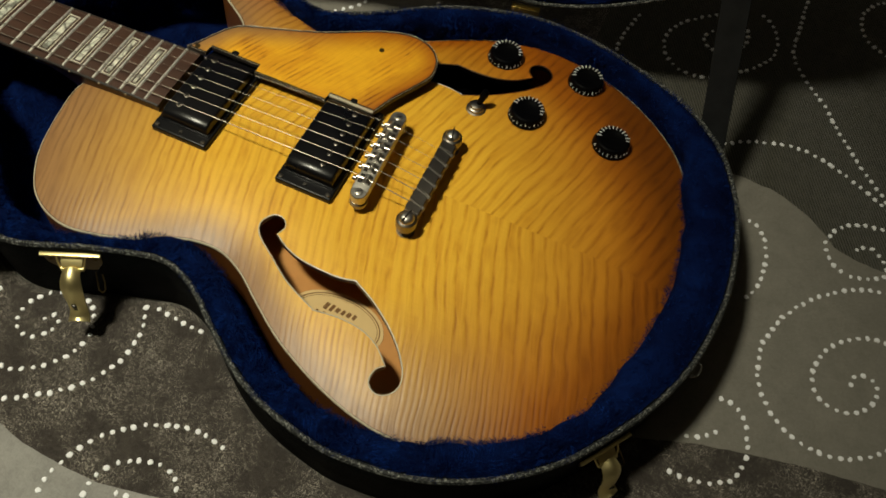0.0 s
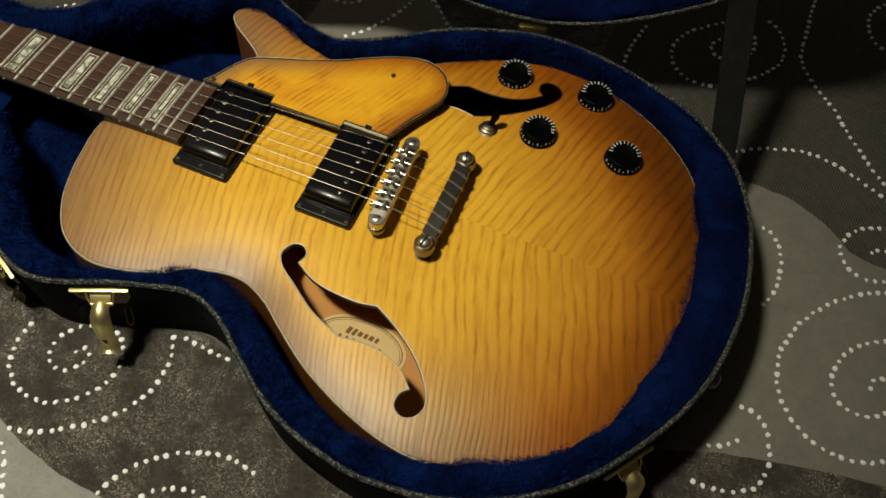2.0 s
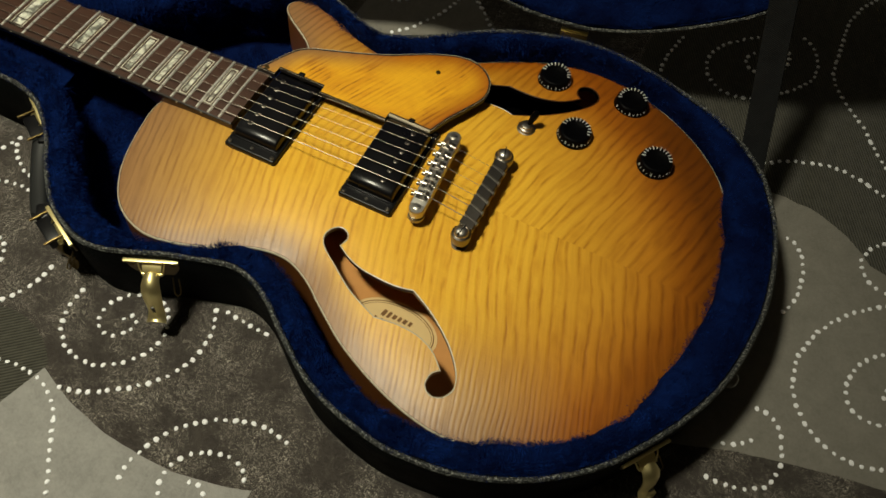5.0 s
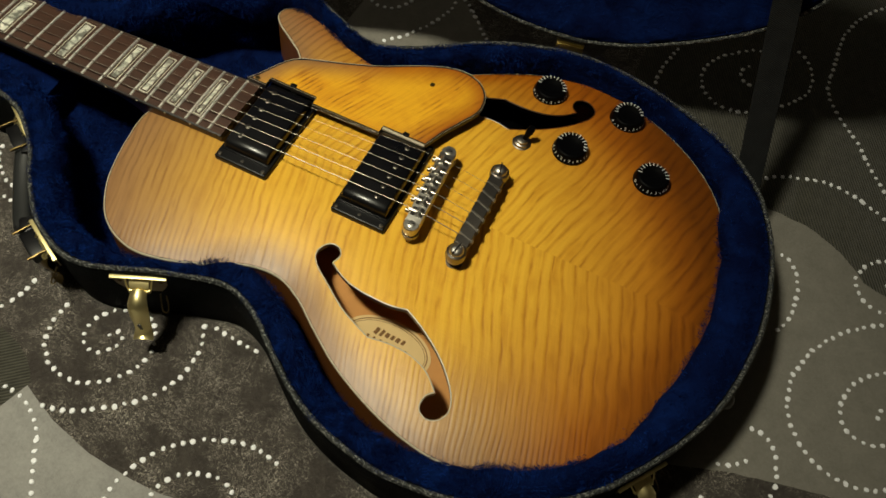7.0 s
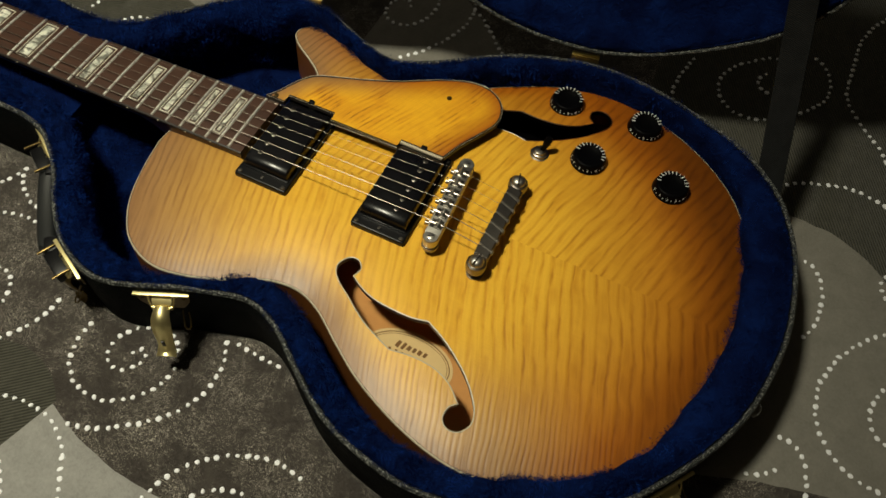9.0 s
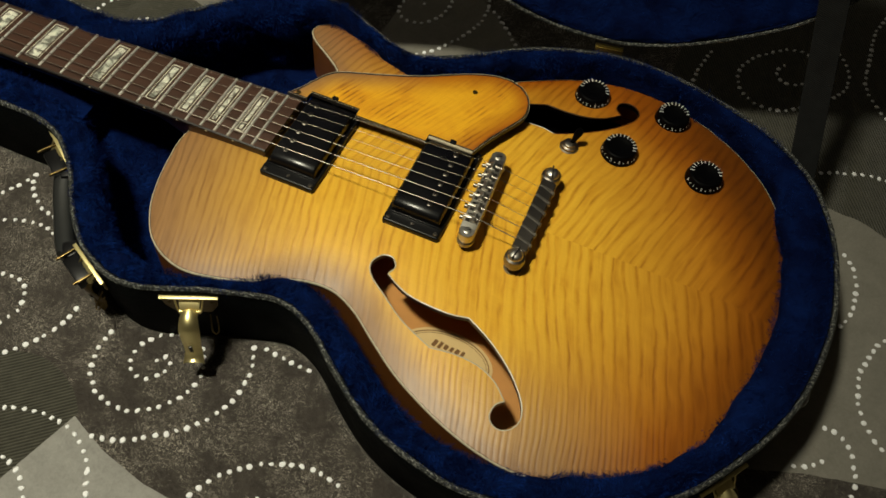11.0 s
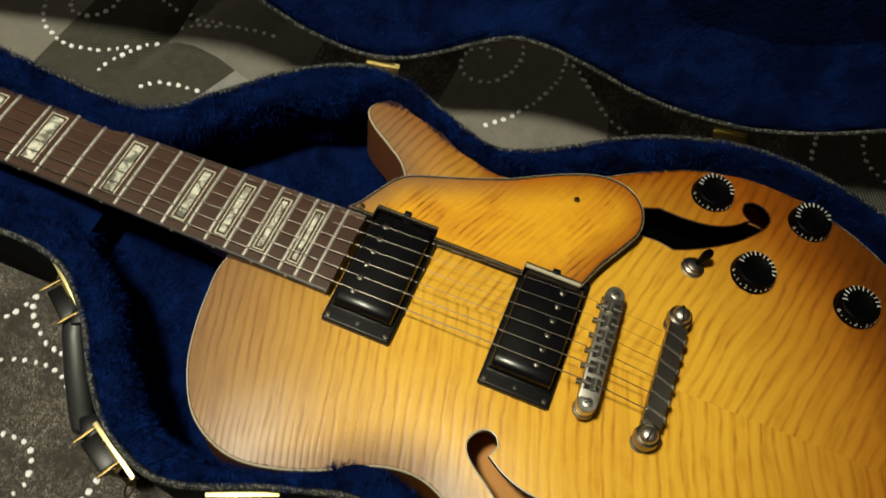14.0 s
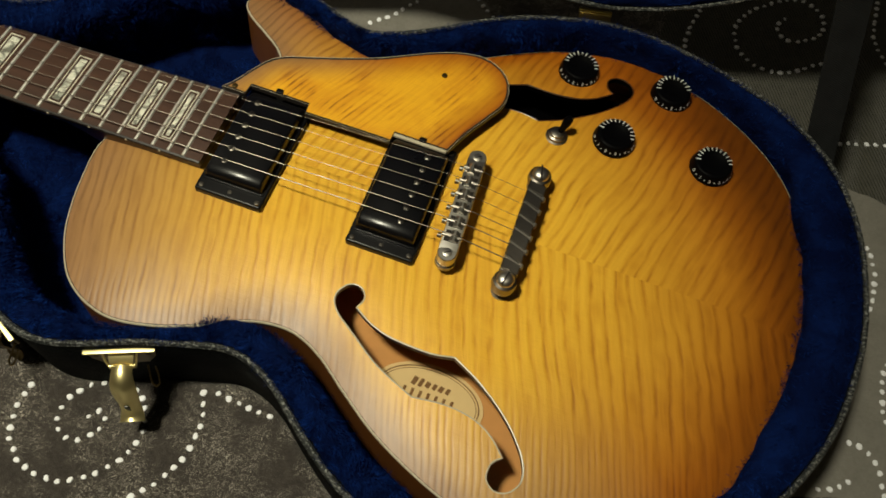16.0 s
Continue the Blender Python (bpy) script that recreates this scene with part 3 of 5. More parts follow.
# Dotted swirls: centre, slide of the centre, three terms of the radius, two of its oval, first angle and turn in degrees.
SPIRALS_NEAR = [(-0.179, -0.186, 0.002, -0.002, 0.0018, 0.0334, 0.0134, 0.0003, 0.0044, 151, -706),
                (-0.065, -0.271, 0.024, 0.009, 0.0008, 0.1098, -0.1001, 0.0010, 0.0048, 27, -349),
                (-0.326, -0.202, 0.0, 0.0, 0.0046, 0.0451, -0.0139, -0.0004, 0.0075, 153, 397)]
SPIRALS_RIGHT = [(0.391, 0.024, 0.000, 0.003, 0.0033, 0.0549, 0.0311, 0.0005, 0.0086, 177, -835),
                 (0.388, 0.143, -0.007, -0.019, 0.0180, -0.0694, 0.1187, 0.0073, -0.0020, -180, -494),
                 (0.204, 0.317, -0.002, -0.012, 0.0070, 0.0595, -0.0107, -0.0001, 0.0124, 160, 619),
                 (0.373, 0.419, 0.003, 0.004, 0.0082, 0.0198, 0.0345, 0.0003, 0.0104, 143, 527)]
SPIRALS_FAR = [(-0.1616, 0.2468, -0.0023, -0.0155, 0.0133, -0.0609, 0.0987, -0.0020, 0.0001, -20, 430),
               (-0.4781, 0.1546, 0.0130, 0.0062, 0.0101, 0.0072, 0.0392, -0.0012, 0.0004, 105, 582)]
# Dotted sweeps: four points of a bowed curve each.
SWEEPS_NEAR = [(-0.120, -0.147, -0.090, -0.196, -0.148, -0.248, -0.193, -0.255), (-0.110, -0.144, -0.099, -0.146, -0.087, -0.147, -0.066, -0.147),
               (-0.110, -0.290, -0.115, -0.235, -0.045, -0.196, -0.009, -0.218), (-0.272, -0.268, -0.241, -0.250, -0.202, -0.244, -0.177, -0.277),
               (-0.177, -0.277, -0.168, -0.292, -0.150, -0.320, -0.140, -0.340), (-0.250, -0.298, -0.238, -0.285, -0.213, -0.285, -0.190, -0.340), (-0.295, -0.237, -0.279, -0.217, -0.257, -0.200, -0.259, -0.172),
               (-0.393, -0.168, -0.375, -0.125, -0.325, -0.113, -0.306, -0.132), (-0.408, -0.142, -0.385, -0.118, -0.370, -0.105, -0.364, -0.083),
               (-0.364, -0.083, -0.363, -0.097, -0.338, -0.115, -0.324, -0.111)]
SWEEPS_RIGHT = [(0.235, 0.194, 0.268, 0.219, 0.302, 0.227, 0.334, 0.217), (0.334, 0.217, 0.362, 0.208, 0.410, 0.190, 0.450, 0.150), (0.306, 0.467, 0.262, 0.420, 0.276, 0.380, 0.274, 0.346), (0.274, 0.346, 0.270, 0.307, 0.309, 0.294, 0.325, 0.267), (0.325, 0.267, 0.345, 0.240, 0.370, 0.215, 0.402, 0.190),
                (0.281, 0.134, 0.306, 0.125, 0.309, 0.078, 0.294, 0.060), (0.298, -0.029, 0.319, -0.026, 0.325, -0.050, 0.326, -0.066), (0.326, -0.066, 0.326, -0.090, 0.305, -0.100, 0.275, -0.098), (0.282, -0.068, 0.290, -0.067, 0.296, -0.062, 0.300, -0.056),
                (0.440, 0.350, 0.383, 0.310, 0.369, 0.245, 0.400, 0.204), (0.128, 0.310, 0.126, 0.296, 0.119, 0.276, 0.122, 0.255)]
SWEEPS_FAR = [(-0.129, 0.179, -0.103, 0.202, -0.079, 0.244, -0.094, 0.280), (-0.090, 0.267, -0.078, 0.267, -0.073, 0.252, -0.062, 0.248), (-0.070, 0.255, -0.055, 0.240, -0.045, 0.224, -0.020, 0.219),
              (-0.428, 0.099, -0.422, 0.116, -0.415, 0.134, -0.403, 0.148), (-0.391, 0.099, -0.383, 0.113, -0.365, 0.112, -0.351, 0.115), (-0.461, 0.213, -0.448, 0.193, -0.423, 0.182, -0.400, 0.179),
              (-0.395, 0.182, -0.368, 0.178, -0.342, 0.186, -0.315, 0.190), (-0.395, 0.169, -0.386, 0.176, -0.374, 0.173, -0.364, 0.179)]


def dots_on(line, gap):
    s = np.r_[0, np.cumsum(np.hypot(*np.diff(line, axis=0).T))]
    u = np.arange(0, s[-1], gap)
    return np.c_[np.interp(u, s, line[:, 0]), np.interp(u, s, line[:, 1])]


spots = []
for cx, cy, dx, dy, r0, r1, r2, ec, es, a0, turn in SPIRALS_NEAR + SPIRALS_RIGHT + SPIRALS_FAR:
    s = np.linspace(0, 1, 500)
    a = np.radians(a0 + turn * s)
    r = r0 + r1 * s + r2 * s * s + s * (ec * np.cos(2 * a) + es * np.sin(2 * a))
    spots.append(dots_on(np.c_[cx + dx * s + r * np.cos(a), cy + dy * s + r * np.sin(a)], 0.0074))
for q in SWEEPS_NEAR + SWEEPS_RIGHT + SWEEPS_FAR:
    c = np.array(q).reshape(4, 2)
    s = np.linspace(0, 1, 200)[:, None]
    spots.append(dots_on((1 - s) ** 3 * c[0] + 3 * s * (1 - s) ** 2 * c[1] + 3 * s * s * (1 - s) * c[2] + s ** 3 * c[3], 0.0074))
spots = np.vstack(spots)
spots = spots[~(inside(RIM[::3], spots))]
rng = np.random.default_rng(3)
spots = spots + rng.normal(0, 0.00035, spots.shape)
hz = bed_height(spots[:, 0], spots[:, 1])
V, F = [], []
for (px, py), pz in zip(spots, hz):
    r, squash, tw = 0.0022 * rng.uniform(0.78, 1.15), rng.uniform(0.70, 1.0), rng.uniform(0, 3.14)
    s = len(V)
    ragged = rng.uniform(0.86, 1.12, 9)
    for rr, zz in ((1.0, -0.0006), (0.86, 0.0001), (0.4, 0.0003)):
        for i in range(9):
            a = 2 * math.pi * i / 9
            ex, ey = r * rr * ragged[i] * math.cos(a), r * rr * ragged[i] * squash * math.sin(a)
            V.append((px + ex * math.cos(tw) - ey * math.sin(tw), py + ex * math.sin(tw) + ey * math.cos(tw), pz + 0.0006 + zz))
    for k2 in range(2):
        for i in range(9):
            j = (i + 1) % 9
            F.append((s + 9 * k2 + i, s + 9 * k2 + j, s + 9 * k2 + 9 + j, s + 9 * k2 + 9 + i))
    F.append(tuple(s + 18 + i for i in range(9)))
tagged(mesh_part("embroidered_dots", mesh_from("embroidered_dots", V, F), DOT, bed, "white embroidered dots in swirling rows"), kind="stuff")


# ---- the case ----
def pile(name, surface_pts, surface_nrm, count, length, parent, seed, lean=0.28, keep_off=None, spread=0.0013, fenced=False, scale=None):
    """Short plush fibres: slim blades that stand on given places and lean about."""
    g = np.random.default_rng(seed)
    i = g.integers(0, len(surface_pts), count)
    p = surface_pts[i] + g.normal(0, 1, (count, 3)) * (spread, spread, min(spread, 0.0013))
    q = p * 130.0
    sway = np.c_[np.sin(q[:, 0] + 2.1 * np.sin(q[:, 1] * 0.7)), np.sin(q[:, 1] * 1.1 + 1.7 * np.sin(q[:, 2] + q[:, 0] * 0.6)), np.sin(q[:, 2] * 1.2 + 1.9 * np.sin(q[:, 0] * 0.8 + 1))]
    d = surface_nrm[i] + 1.1 * sway + g.normal(0, lean, (count, 3))
    d /= np.linalg.norm(d, axis=1)[:, None]
    side = np.cross(d, g.normal(0, 1, (count, 3)))
    side /= np.linalg.norm(side, axis=1)[:, None]
    ln = length * g.uniform(0.5, 1.25, (count, 1)) * (1.0 if scale is None else scale[i][:, None])
    w = 0.00014 * g.uniform(0.7, 1.5, (count, 1))
    bend = g.normal(0, 0.3, (count, 3)) * ln
    v = np.stack([p - side * w, p + side * w, p + d * ln * 0.6 + side * w * 0.7, p + d * ln * 0.6 - side * w * 0.7, p + d * ln + bend], 1).reshape(-1, 3)
    tips = v.reshape(-1, 5, 3)
    if fenced:
        v = tips[inside(inset(RIM, 0.006)[::3], tips[:, 4, :2])].reshape(-1, 3)
        count = len(v) // 5
    if keep_off is not None:
        tips = v.reshape(-1, 5, 3)
        on = inside(keep_off, tips[:, 4, :2]) & (tips[:, 4, 1] < 0) & (tips[:, 4, 0] < 0.075) & (np.abs(tips[:, 4, 0] + 0.101) > 0.021)
        v = tips[~on].reshape(-1, 3)
        count = len(v) // 5
    b = np.arange(count)[:, None] * 5
    me = bpy.data.meshes.new(name)
    quad = (b + [[0, 1, 2, 3]])
    tri = (b + [[3, 2, 4]])
    me.from_pydata(v.tolist(), [], quad.tolist() + tri.tolist())
    me.update()
    return tagged(mesh_part(name, me, PILE, parent, "", False), kind="stuff")


def lining_room():
    """How thick the tray's lining is along the rim: it fills the room beside the guitar."""
    room = np.array([distance(BODY[::2], RIM[i:i + 1])[0] for i in range(N)])
    x, y = RIM[:, 0], RIM[:, 1]
    over = (0.0085 + 0.0085 * np.clip((y + 0.135) / 0.05, 0, 1)) * np.clip((x - 0.075) / 0.06, 0, 1) * np.clip((0.135 - y) / 0.03, 0, 1)
    w = np.clip(room - np.where((y < 0) & (x < 0.07), 0.007, 0.0015) + over, 0.006, 0.044)
    w = np.where((y < 0) & (x < 0.07), np.minimum(w, np.where(x > -0.06, 0.0225, 0.0205)), w)
    w = np.where(x < -0.245, 0.0215, w)
    touch = np.exp(-((x + 0.101) / 0.019) ** 4) * (y < 0)
    w = w * (1 - touch) + (room + 0.0035) * touch
    for _ in range(12):
        w = 0.5 * w + 0.25 * (np.roll(w, 1) + np.roll(w, -1))
    return (w / 0.0245)[:, None]


def set_in(o, k):
    """The rim's loop set in by o, scaled along the way by k."""
    q = RIM + normals(RIM) * (0.0045 + (o - 0.0045) * k)
    for _ in range(6):
        q = 0.5 * q + 0.25 * (np.roll(q, 1, 0) + np.roll(q, -1, 0))
    return q


def ring_samples(profile, step_r, loops_of):
    """Places and outward normals on a swept lining, for its fibres."""
    P, Nn = [], []
    for (o1, z1), (o2, z2) in zip(profile, profile[1:]):
        m = max(1, int(math.hypot(o2 - o1, z2 - z1) / step_r))
        for q in range(m):
            f = (q + 0.5) / m
            o, z = o1 + (o2 - o1) * f, z1 + (z2 - z1) * f
            lp = loops_of(o)
            nn = normals(lp)
            t = np.array((o2 - o1, z2 - z1)) / (math.hypot(o2 - o1, z2 - z1) + 1e-9)
            P.append(lift(lp, z + fat(lp, o)))
            Nn.append(np.c_[nn * (-t[1]), np.full(len(lp), t[0])])
    return np.vstack(P), np.vstack(Nn)


def fat(lp, o):
    """The padding swells where it presses over the tail of the guitar."""
    along = np.clip((lp[:, 0] - 0.08) / 0.06, 0, 1) * np.clip((0.12 - lp[:, 1]) / 0.03, 0, 1)
    return 0.0055 * along * np.clip((o - 0.006) / 0.008, 0, 1) * np.clip((0.0262 - o) / 0.001, 0, 1)


def half_case(root, name, up, zr, depth, floor_z, lining, seed, fibres, pad, k, turn=None):
    """A case half: vinyl shell, welt on its edge, plush lining. up is 1 for the tray, -1 for the lid (built closed)."""
    def at(o, z):
        return lift(inset(RIM, o, 2), z)

    bot = zr - up * depth
    shell = band([at(0.0055, zr - up * 0.001), at(0.0012, zr), at(-0.0002, zr - up * 0.003), at(0.0, zr - up * 0.03), at(0.0, bot + up * 0.012),
                  at(0.0035, bot + up * 0.003), at(0.012, bot)])
    fill = shell.faces.new([v for v in list(shell.verts)[-N:]])
    bmesh.ops.triangulate(shell, faces=[fill])
    bmesh.ops.recalc_face_normals(shell, faces=shell.faces)
    label = "black grained vinyl shell" if up > 0 else "raised black lid with blue plush lining"
    body = part(name, shell, VINYL, root, label)
    if turn is not None:
        body.matrix_basis = turn
        root = body
    welt = band([at(0.0034, zr - up * 0.0005), at(0.0030, zr + up * 0.0008), at(0.0020, zr + up * 0.0014), at(0.0006, zr + up * 0.0010), at(-0.0005, zr - up * 0.0010)], True)
    bmesh.ops.recalc_face_normals(welt, faces=welt.faces)
    part("welt", welt, WELT, root, "worn grey-green edge welt")
    prof = np.array(lining)
    for _ in range(2):
        a, b = prof[:-1], prof[1:]
        prof = np.vstack([prof[:1], np.stack([0.75 * a + 0.25 * b, 0.25 * a + 0.75 * b], 1).reshape(-1, 2), prof[-1:]])
    prof = [(float(o), float(z)) for o, z in prof]
    g = np.random.default_rng(seed)
    loops = []
    for o, z in prof:
        lp = set_in(o, k)
        nz = np.array([noise.noise((p[0] * 55, p[1] * 55, z * 55 + seed)) for p in lp])
        nb = np.array([noise.noise((p[0] * 16, p[1] * 16, z * 16 + seed)) for p in lp])
        k3 = 0.0 if o < 0.006 else 1.0
        lp = lp + normals(lp) * (k3 * (nz * 0.0026 + nb * pad))[:, None]
        loops.append(lift(lp, z + fat(lp, o) * (up > 0) + up * k3 * nz * 0.0022))
    lin = band(loops)
    bmesh.ops.recalc_face_normals(lin, faces=lin.faces)
    part("lining", lin, PLUSH, root, "royal blue plush lining")
    inner = set_in(prof[-1][0] - 0.004, k)
    v, f = sheet(inner[::2], [], 0.012, lambda q: np.full(len(q), floor_z))
    mesh_part("lining_floor", mesh_from("lining_floor", v, f), PLUSH, root)
    P, Nn = ring_samples(prof, 0.002, lambda o: set_in(o, k))
    if up > 0:
        spots_in = v[inside(inner[::2], v[:, :2]) & (v[:, 0] > -0.50) & (v[:, 0] < -0.19)]
        spots_in = spots_in[distance(RIM[::3], spots_in[:, :2]) > 0.034]
        pile("floor_nap", spots_in + (0, 0, 0.0005), np.tile((0.0, 0.0, 1.0), (len(spots_in), 1)), 22000, 0.0060, root, seed + 1, 0.5, spread=0.006, fenced=True)
    calm = np.clip((P[:, 0] + 0.10) / 0.2, 0, 1) * np.clip((P[:, 1] + 0.16) / 0.08, 0, 1)
    keep = (P[:, 0] > -0.56) & (g.uniform(0, 1, len(P)) > 0.60 * calm)
    pile("plush_nap", P[keep], Nn[keep], fibres, 0.0042, root, seed, keep_off=inset(BODY, -0.0015)[::3] if up > 0 else None, scale=1.0 - 0.45 * calm[keep])


case = thing("guitar_case", label="open black hardshell guitar case lined with blue plush on the bed", category="guitar case")
TRAY = [(0.0045, RIM_Z - 0.0005), (0.009, RIM_Z + 0.0025), (0.015, RIM_Z + 0.0022), (0.021, RIM_Z - 0.001), (0.0245, RIM_Z - 0.008), (0.0230, RIM_Z - 0.020), (0.0170, 0.03), (0.0140, -0.004)]
half_case(case, "tray", 1, RIM_Z, RIM_Z - BOTTOM, -0.004, TRAY, 3, 250000, 0.0016, lining_room())

# lid: hinged on the line that touches both bouts of the far side, opened past upright
HINGE = Vector((-0.206, 0.1460, RIM_Z - 0.001))
AXIS = Vector((0.247, 0.0470, 0)).normalized()
LID = Matrix.Translation(HINGE) @ Matrix.Rotation(radians(-92.5), 4, AXIS) @ Matrix.Translation(-HINGE)
LIDP = [(0.0045, RIM_Z + 0.0035), (0.009, RIM_Z + 0.0036), (0.015, RIM_Z + 0.0075), (0.024, RIM_Z + 0.0140), (0.035, RIM_Z + 0.0205), (0.047, RIM_Z + 0.0262), (0.058, RIM_Z + 0.0300)]

half_case(case, "lid", -1, RIM_Z + 0.003, 0.044, RIM_Z + 0.0308, LIDP, 11, 30000, 0.001, 1.0, LID)

# neck cradle: a padded block across the narrow end, with a trough for the neck
cr = bmesh.new()
prof = [(-0.052, -0.004), (-0.052, 0.050), (-0.044, 0.062), (-0.034, 0.058), (-0.031, 0.040), (0.031, 0.040), (0.034, 0.056), (0.044, 0.060), (0.052, 0.048), (0.052, -0.004)]
rows = []
for i in range(15):
    x = -0.435 + 0.095 * i / 14
    puff = math.sin(math.pi * min(1, max(0, i / 14))) ** 0.35 if 0 < i < 14 else 0.0
    rows.append([cr.verts.new((x + 0.004 * noise.noise((y * 60, z * 60, i)), y - 0.012 + 0.002 * noise.noise((x * 80, y * 80, 1)),
                               -0.004 + (z + 0.004) * (0.82 + 0.18 * puff) + 0.0025 * noise.noise((x * 90, y * 90, 5)))) for y, z in prof])
for a, c in zip(rows, rows[1:]):
    for i in range(len(prof) - 1):
        cr.faces.new((a[i], a[i + 1], c[i + 1], c[i]))
cr.faces.new(rows[0][::-1])
cr.faces.new(rows[-1])
bmesh.ops.recalc_face_normals(cr, faces=cr.faces)
cp = np.array([tuple(v.co) for v in cr.verts])
cr.normal_update()
cn = np.array([tuple(v.normal) for v in cr.verts])
part("neck_cradle", cr, PLUSH, case, "blue plush neck cradle")
pile("cradle_nap", cp, cn, 24000, 0.0070, case, 21, 0.5, spread=0.004, fenced=True)


def frame_on_rim(x, y, z):
    """A pose on the near edge at the rim's closest place: x along the edge, y out of the case, z up."""
    i = int(np.argmin(np.hypot(*(RIM - (x, y)).T)))
    n = normals(RIM)[i]
    out = -n
    ang = math.degrees(math.atan2(out[1], out[0])) - 90
    return pose(RIM[i][0], RIM[i][1], z, 0, 0, ang)


def bent_sheet(pts, thick=0.0008, bow=0.0016):
    """A bent metal strip: (out, height, half width) along its middle line, bowed across."""
    lev = bmesh.new()
    top, und = [], []
    across = (-1, -0.7, -0.3, 0, 0.3, 0.7, 1)
    for j, (py, pz, w) in enumerate(pts):
        a, c = pts[max(j - 1, 0)], pts[min(j + 1, len(pts) - 1)]
        dy, dz = c[0] - a[0], c[1] - a[1]
        ln = math.hypot(dy, dz)
        ny, nz = -dz / ln, dy / ln
        top.append([lev.verts.new((w * f, py + ny * bow * (1 - f * f), pz + nz * bow * (1 - f * f))) for f in across])
        und.append([lev.verts.new((w * f, py + ny * (bow * (1 - f * f) - thick), pz + nz * (bow * (1 - f * f) - thick))) for f in across])
    for rowset in (top, und):
        for a, c in zip(rowset, rowset[1:]):
            for i in range(6):
                lev.faces.new((a[i], a[i + 1], c[i + 1], c[i]))
    for i in (0, 6):
        for a, c, d, e in zip(top, top[1:], und, und[1:]):
            lev.faces.new((a[i], c[i], e[i], d[i]))
    for a, d in ((top[0], und[0]), (top[-1], und[-1])):
        for i in range(6):
            lev.faces.new((a[i], a[i + 1], d[i + 1], d[i]))
    bmesh.ops.recalc_face_normals(lev, faces=lev.faces)
    return lev


def latch(x, y, swing, look_of=None, prongs=(), drop=0.0050):
    """An open brass draw latch: tapered base plate on the wall, edge strip, bracket, wire loop and a hanging lever."""
    m = frame_on_rim(x, y, RIM_Z - drop)
    pl = bmesh.new()
    face = [(-0.020, -0.004), (-0.0185, -0.015), (-0.0125, -0.0255), (0.0125, -0.0255), (0.0185, -0.015), (0.020, -0.004)]
    fr = [pl.verts.new((px, 0.0018, pz)) for px, pz in face]
    bk = [pl.verts.new((px, 0.0002, pz)) for px, pz in face]
    pl.faces.new(fr)
    pl.faces.new(bk[::-1])
    for i in range(6):
        pl.faces.new((fr[i], fr[(i + 1) % 6], bk[(i + 1) % 6], bk[i]))
    bmesh.ops.bevel(pl, geom=list(pl.edges), offset=0.0004, segments=1, affect="EDGES")
    bmesh.ops.recalc_face_normals(pl, faces=pl.faces)
    base = part("latch", pl, DARK_BRASS, case, "open brass draw latch")
    base.matrix_basis = m
    part("edge_strip", box(0.041, 0.0030, 0.0018, (0, 0.0019, -0.0030), 0.0006), BRASS, base, "bright brass edge strip")
    part("bracket", bent_sheet([(0.0015, -0.0065, 0.0072), (0.0045, -0.0078, 0.0072), (0.0075, -0.0105, 0.0068), (0.0080, -0.0140, 0.0062)], 0.001, 0.0004), BRASS, base)
    part("knuckle", tube([(-0.0075, 0.0075, -0.0135), (0.0075, 0.0075, -0.0135)], 0.0018, 10), BRASS, base)
    for sx in (-0.0085, 0.0085):
        part("wire", tube([(sx * 1.15, 0.0025, -0.0045), (sx * 1.05, 0.0055, -0.0085), (sx * 0.9, 0.0078, -0.0135)], 0.0007, 8), BRASS, base)
    lever = part("lever", bent_sheet([(0.0085, -0.0120, 0.0058), (0.0130, -0.0118, 0.0062), (0.0172, -0.0138, 0.0070), (0.0206, -0.0185, 0.0074), (0.0230, -0.0260, 0.0070), (0.0248, -0.0340, 0.0062), (0.0264, -0.0400, 0.0062), (0.0300, -0.0440, 0.0070), (0.0335, -0.0448, 0.0074)], 0.0009, 0.0036), look_of or BRASS, base, "curved brass lever")
    lever.matrix_basis = pose(0, 0, 0, swing, 0, 0)
    part("slot", box(0.0024, 0.0012, 0.0100, (0, 0.0283, -0.0330), 0.0004), DARK_LINE, lever)
    part("wire_loop", tube([(-0.0115, 0.004, -0.0250), (-0.0120, 0.009, -0.0310), (-0.0128, 0.013, -0.0345), (-0.0150, 0.0145, -0.0360), (-0.0172, 0.013, -0.0345), (-0.0170, 0.009, -0.0310), (-0.0160, 0.005, -0.0255)], 0.0006, 8), DARK_BRASS, base)
    for sx in (-0.0150, 0.0150):
        part("rivet", lathe([(0, 0.0), (0.0016, 0.0), (0.0013, 0.0008), (0, 0.0011)], 12, pose(sx, 0.0018, -0.0105, -90, 0, 0)), DARK_BRASS, base)
    for px in prongs:
        part("hook_bar", box(0.0016, 0.0170, 0.0022, (px, 0.0095, -0.0068), 0.0005), DARK_BRASS, base)
    if prongs:
        part("hook_box", box(abs(prongs[0] - prongs[1]) - 0.003, 0.0130, 0.0130, (sum(prongs) / 2, 0.0090, -0.0145), 0.002), BLACK, base)
    return base


latch(-0.157, -0.151, 0)
latch(-0.316, -0.082, -26, DARK_BRASS, (0.006, -0.0195))
latch(-0.233, -0.158, -26, DARK_BRASS, (0.0195, -0.006))
latch(0.222, -0.121, -10, None, (), 0.0150)

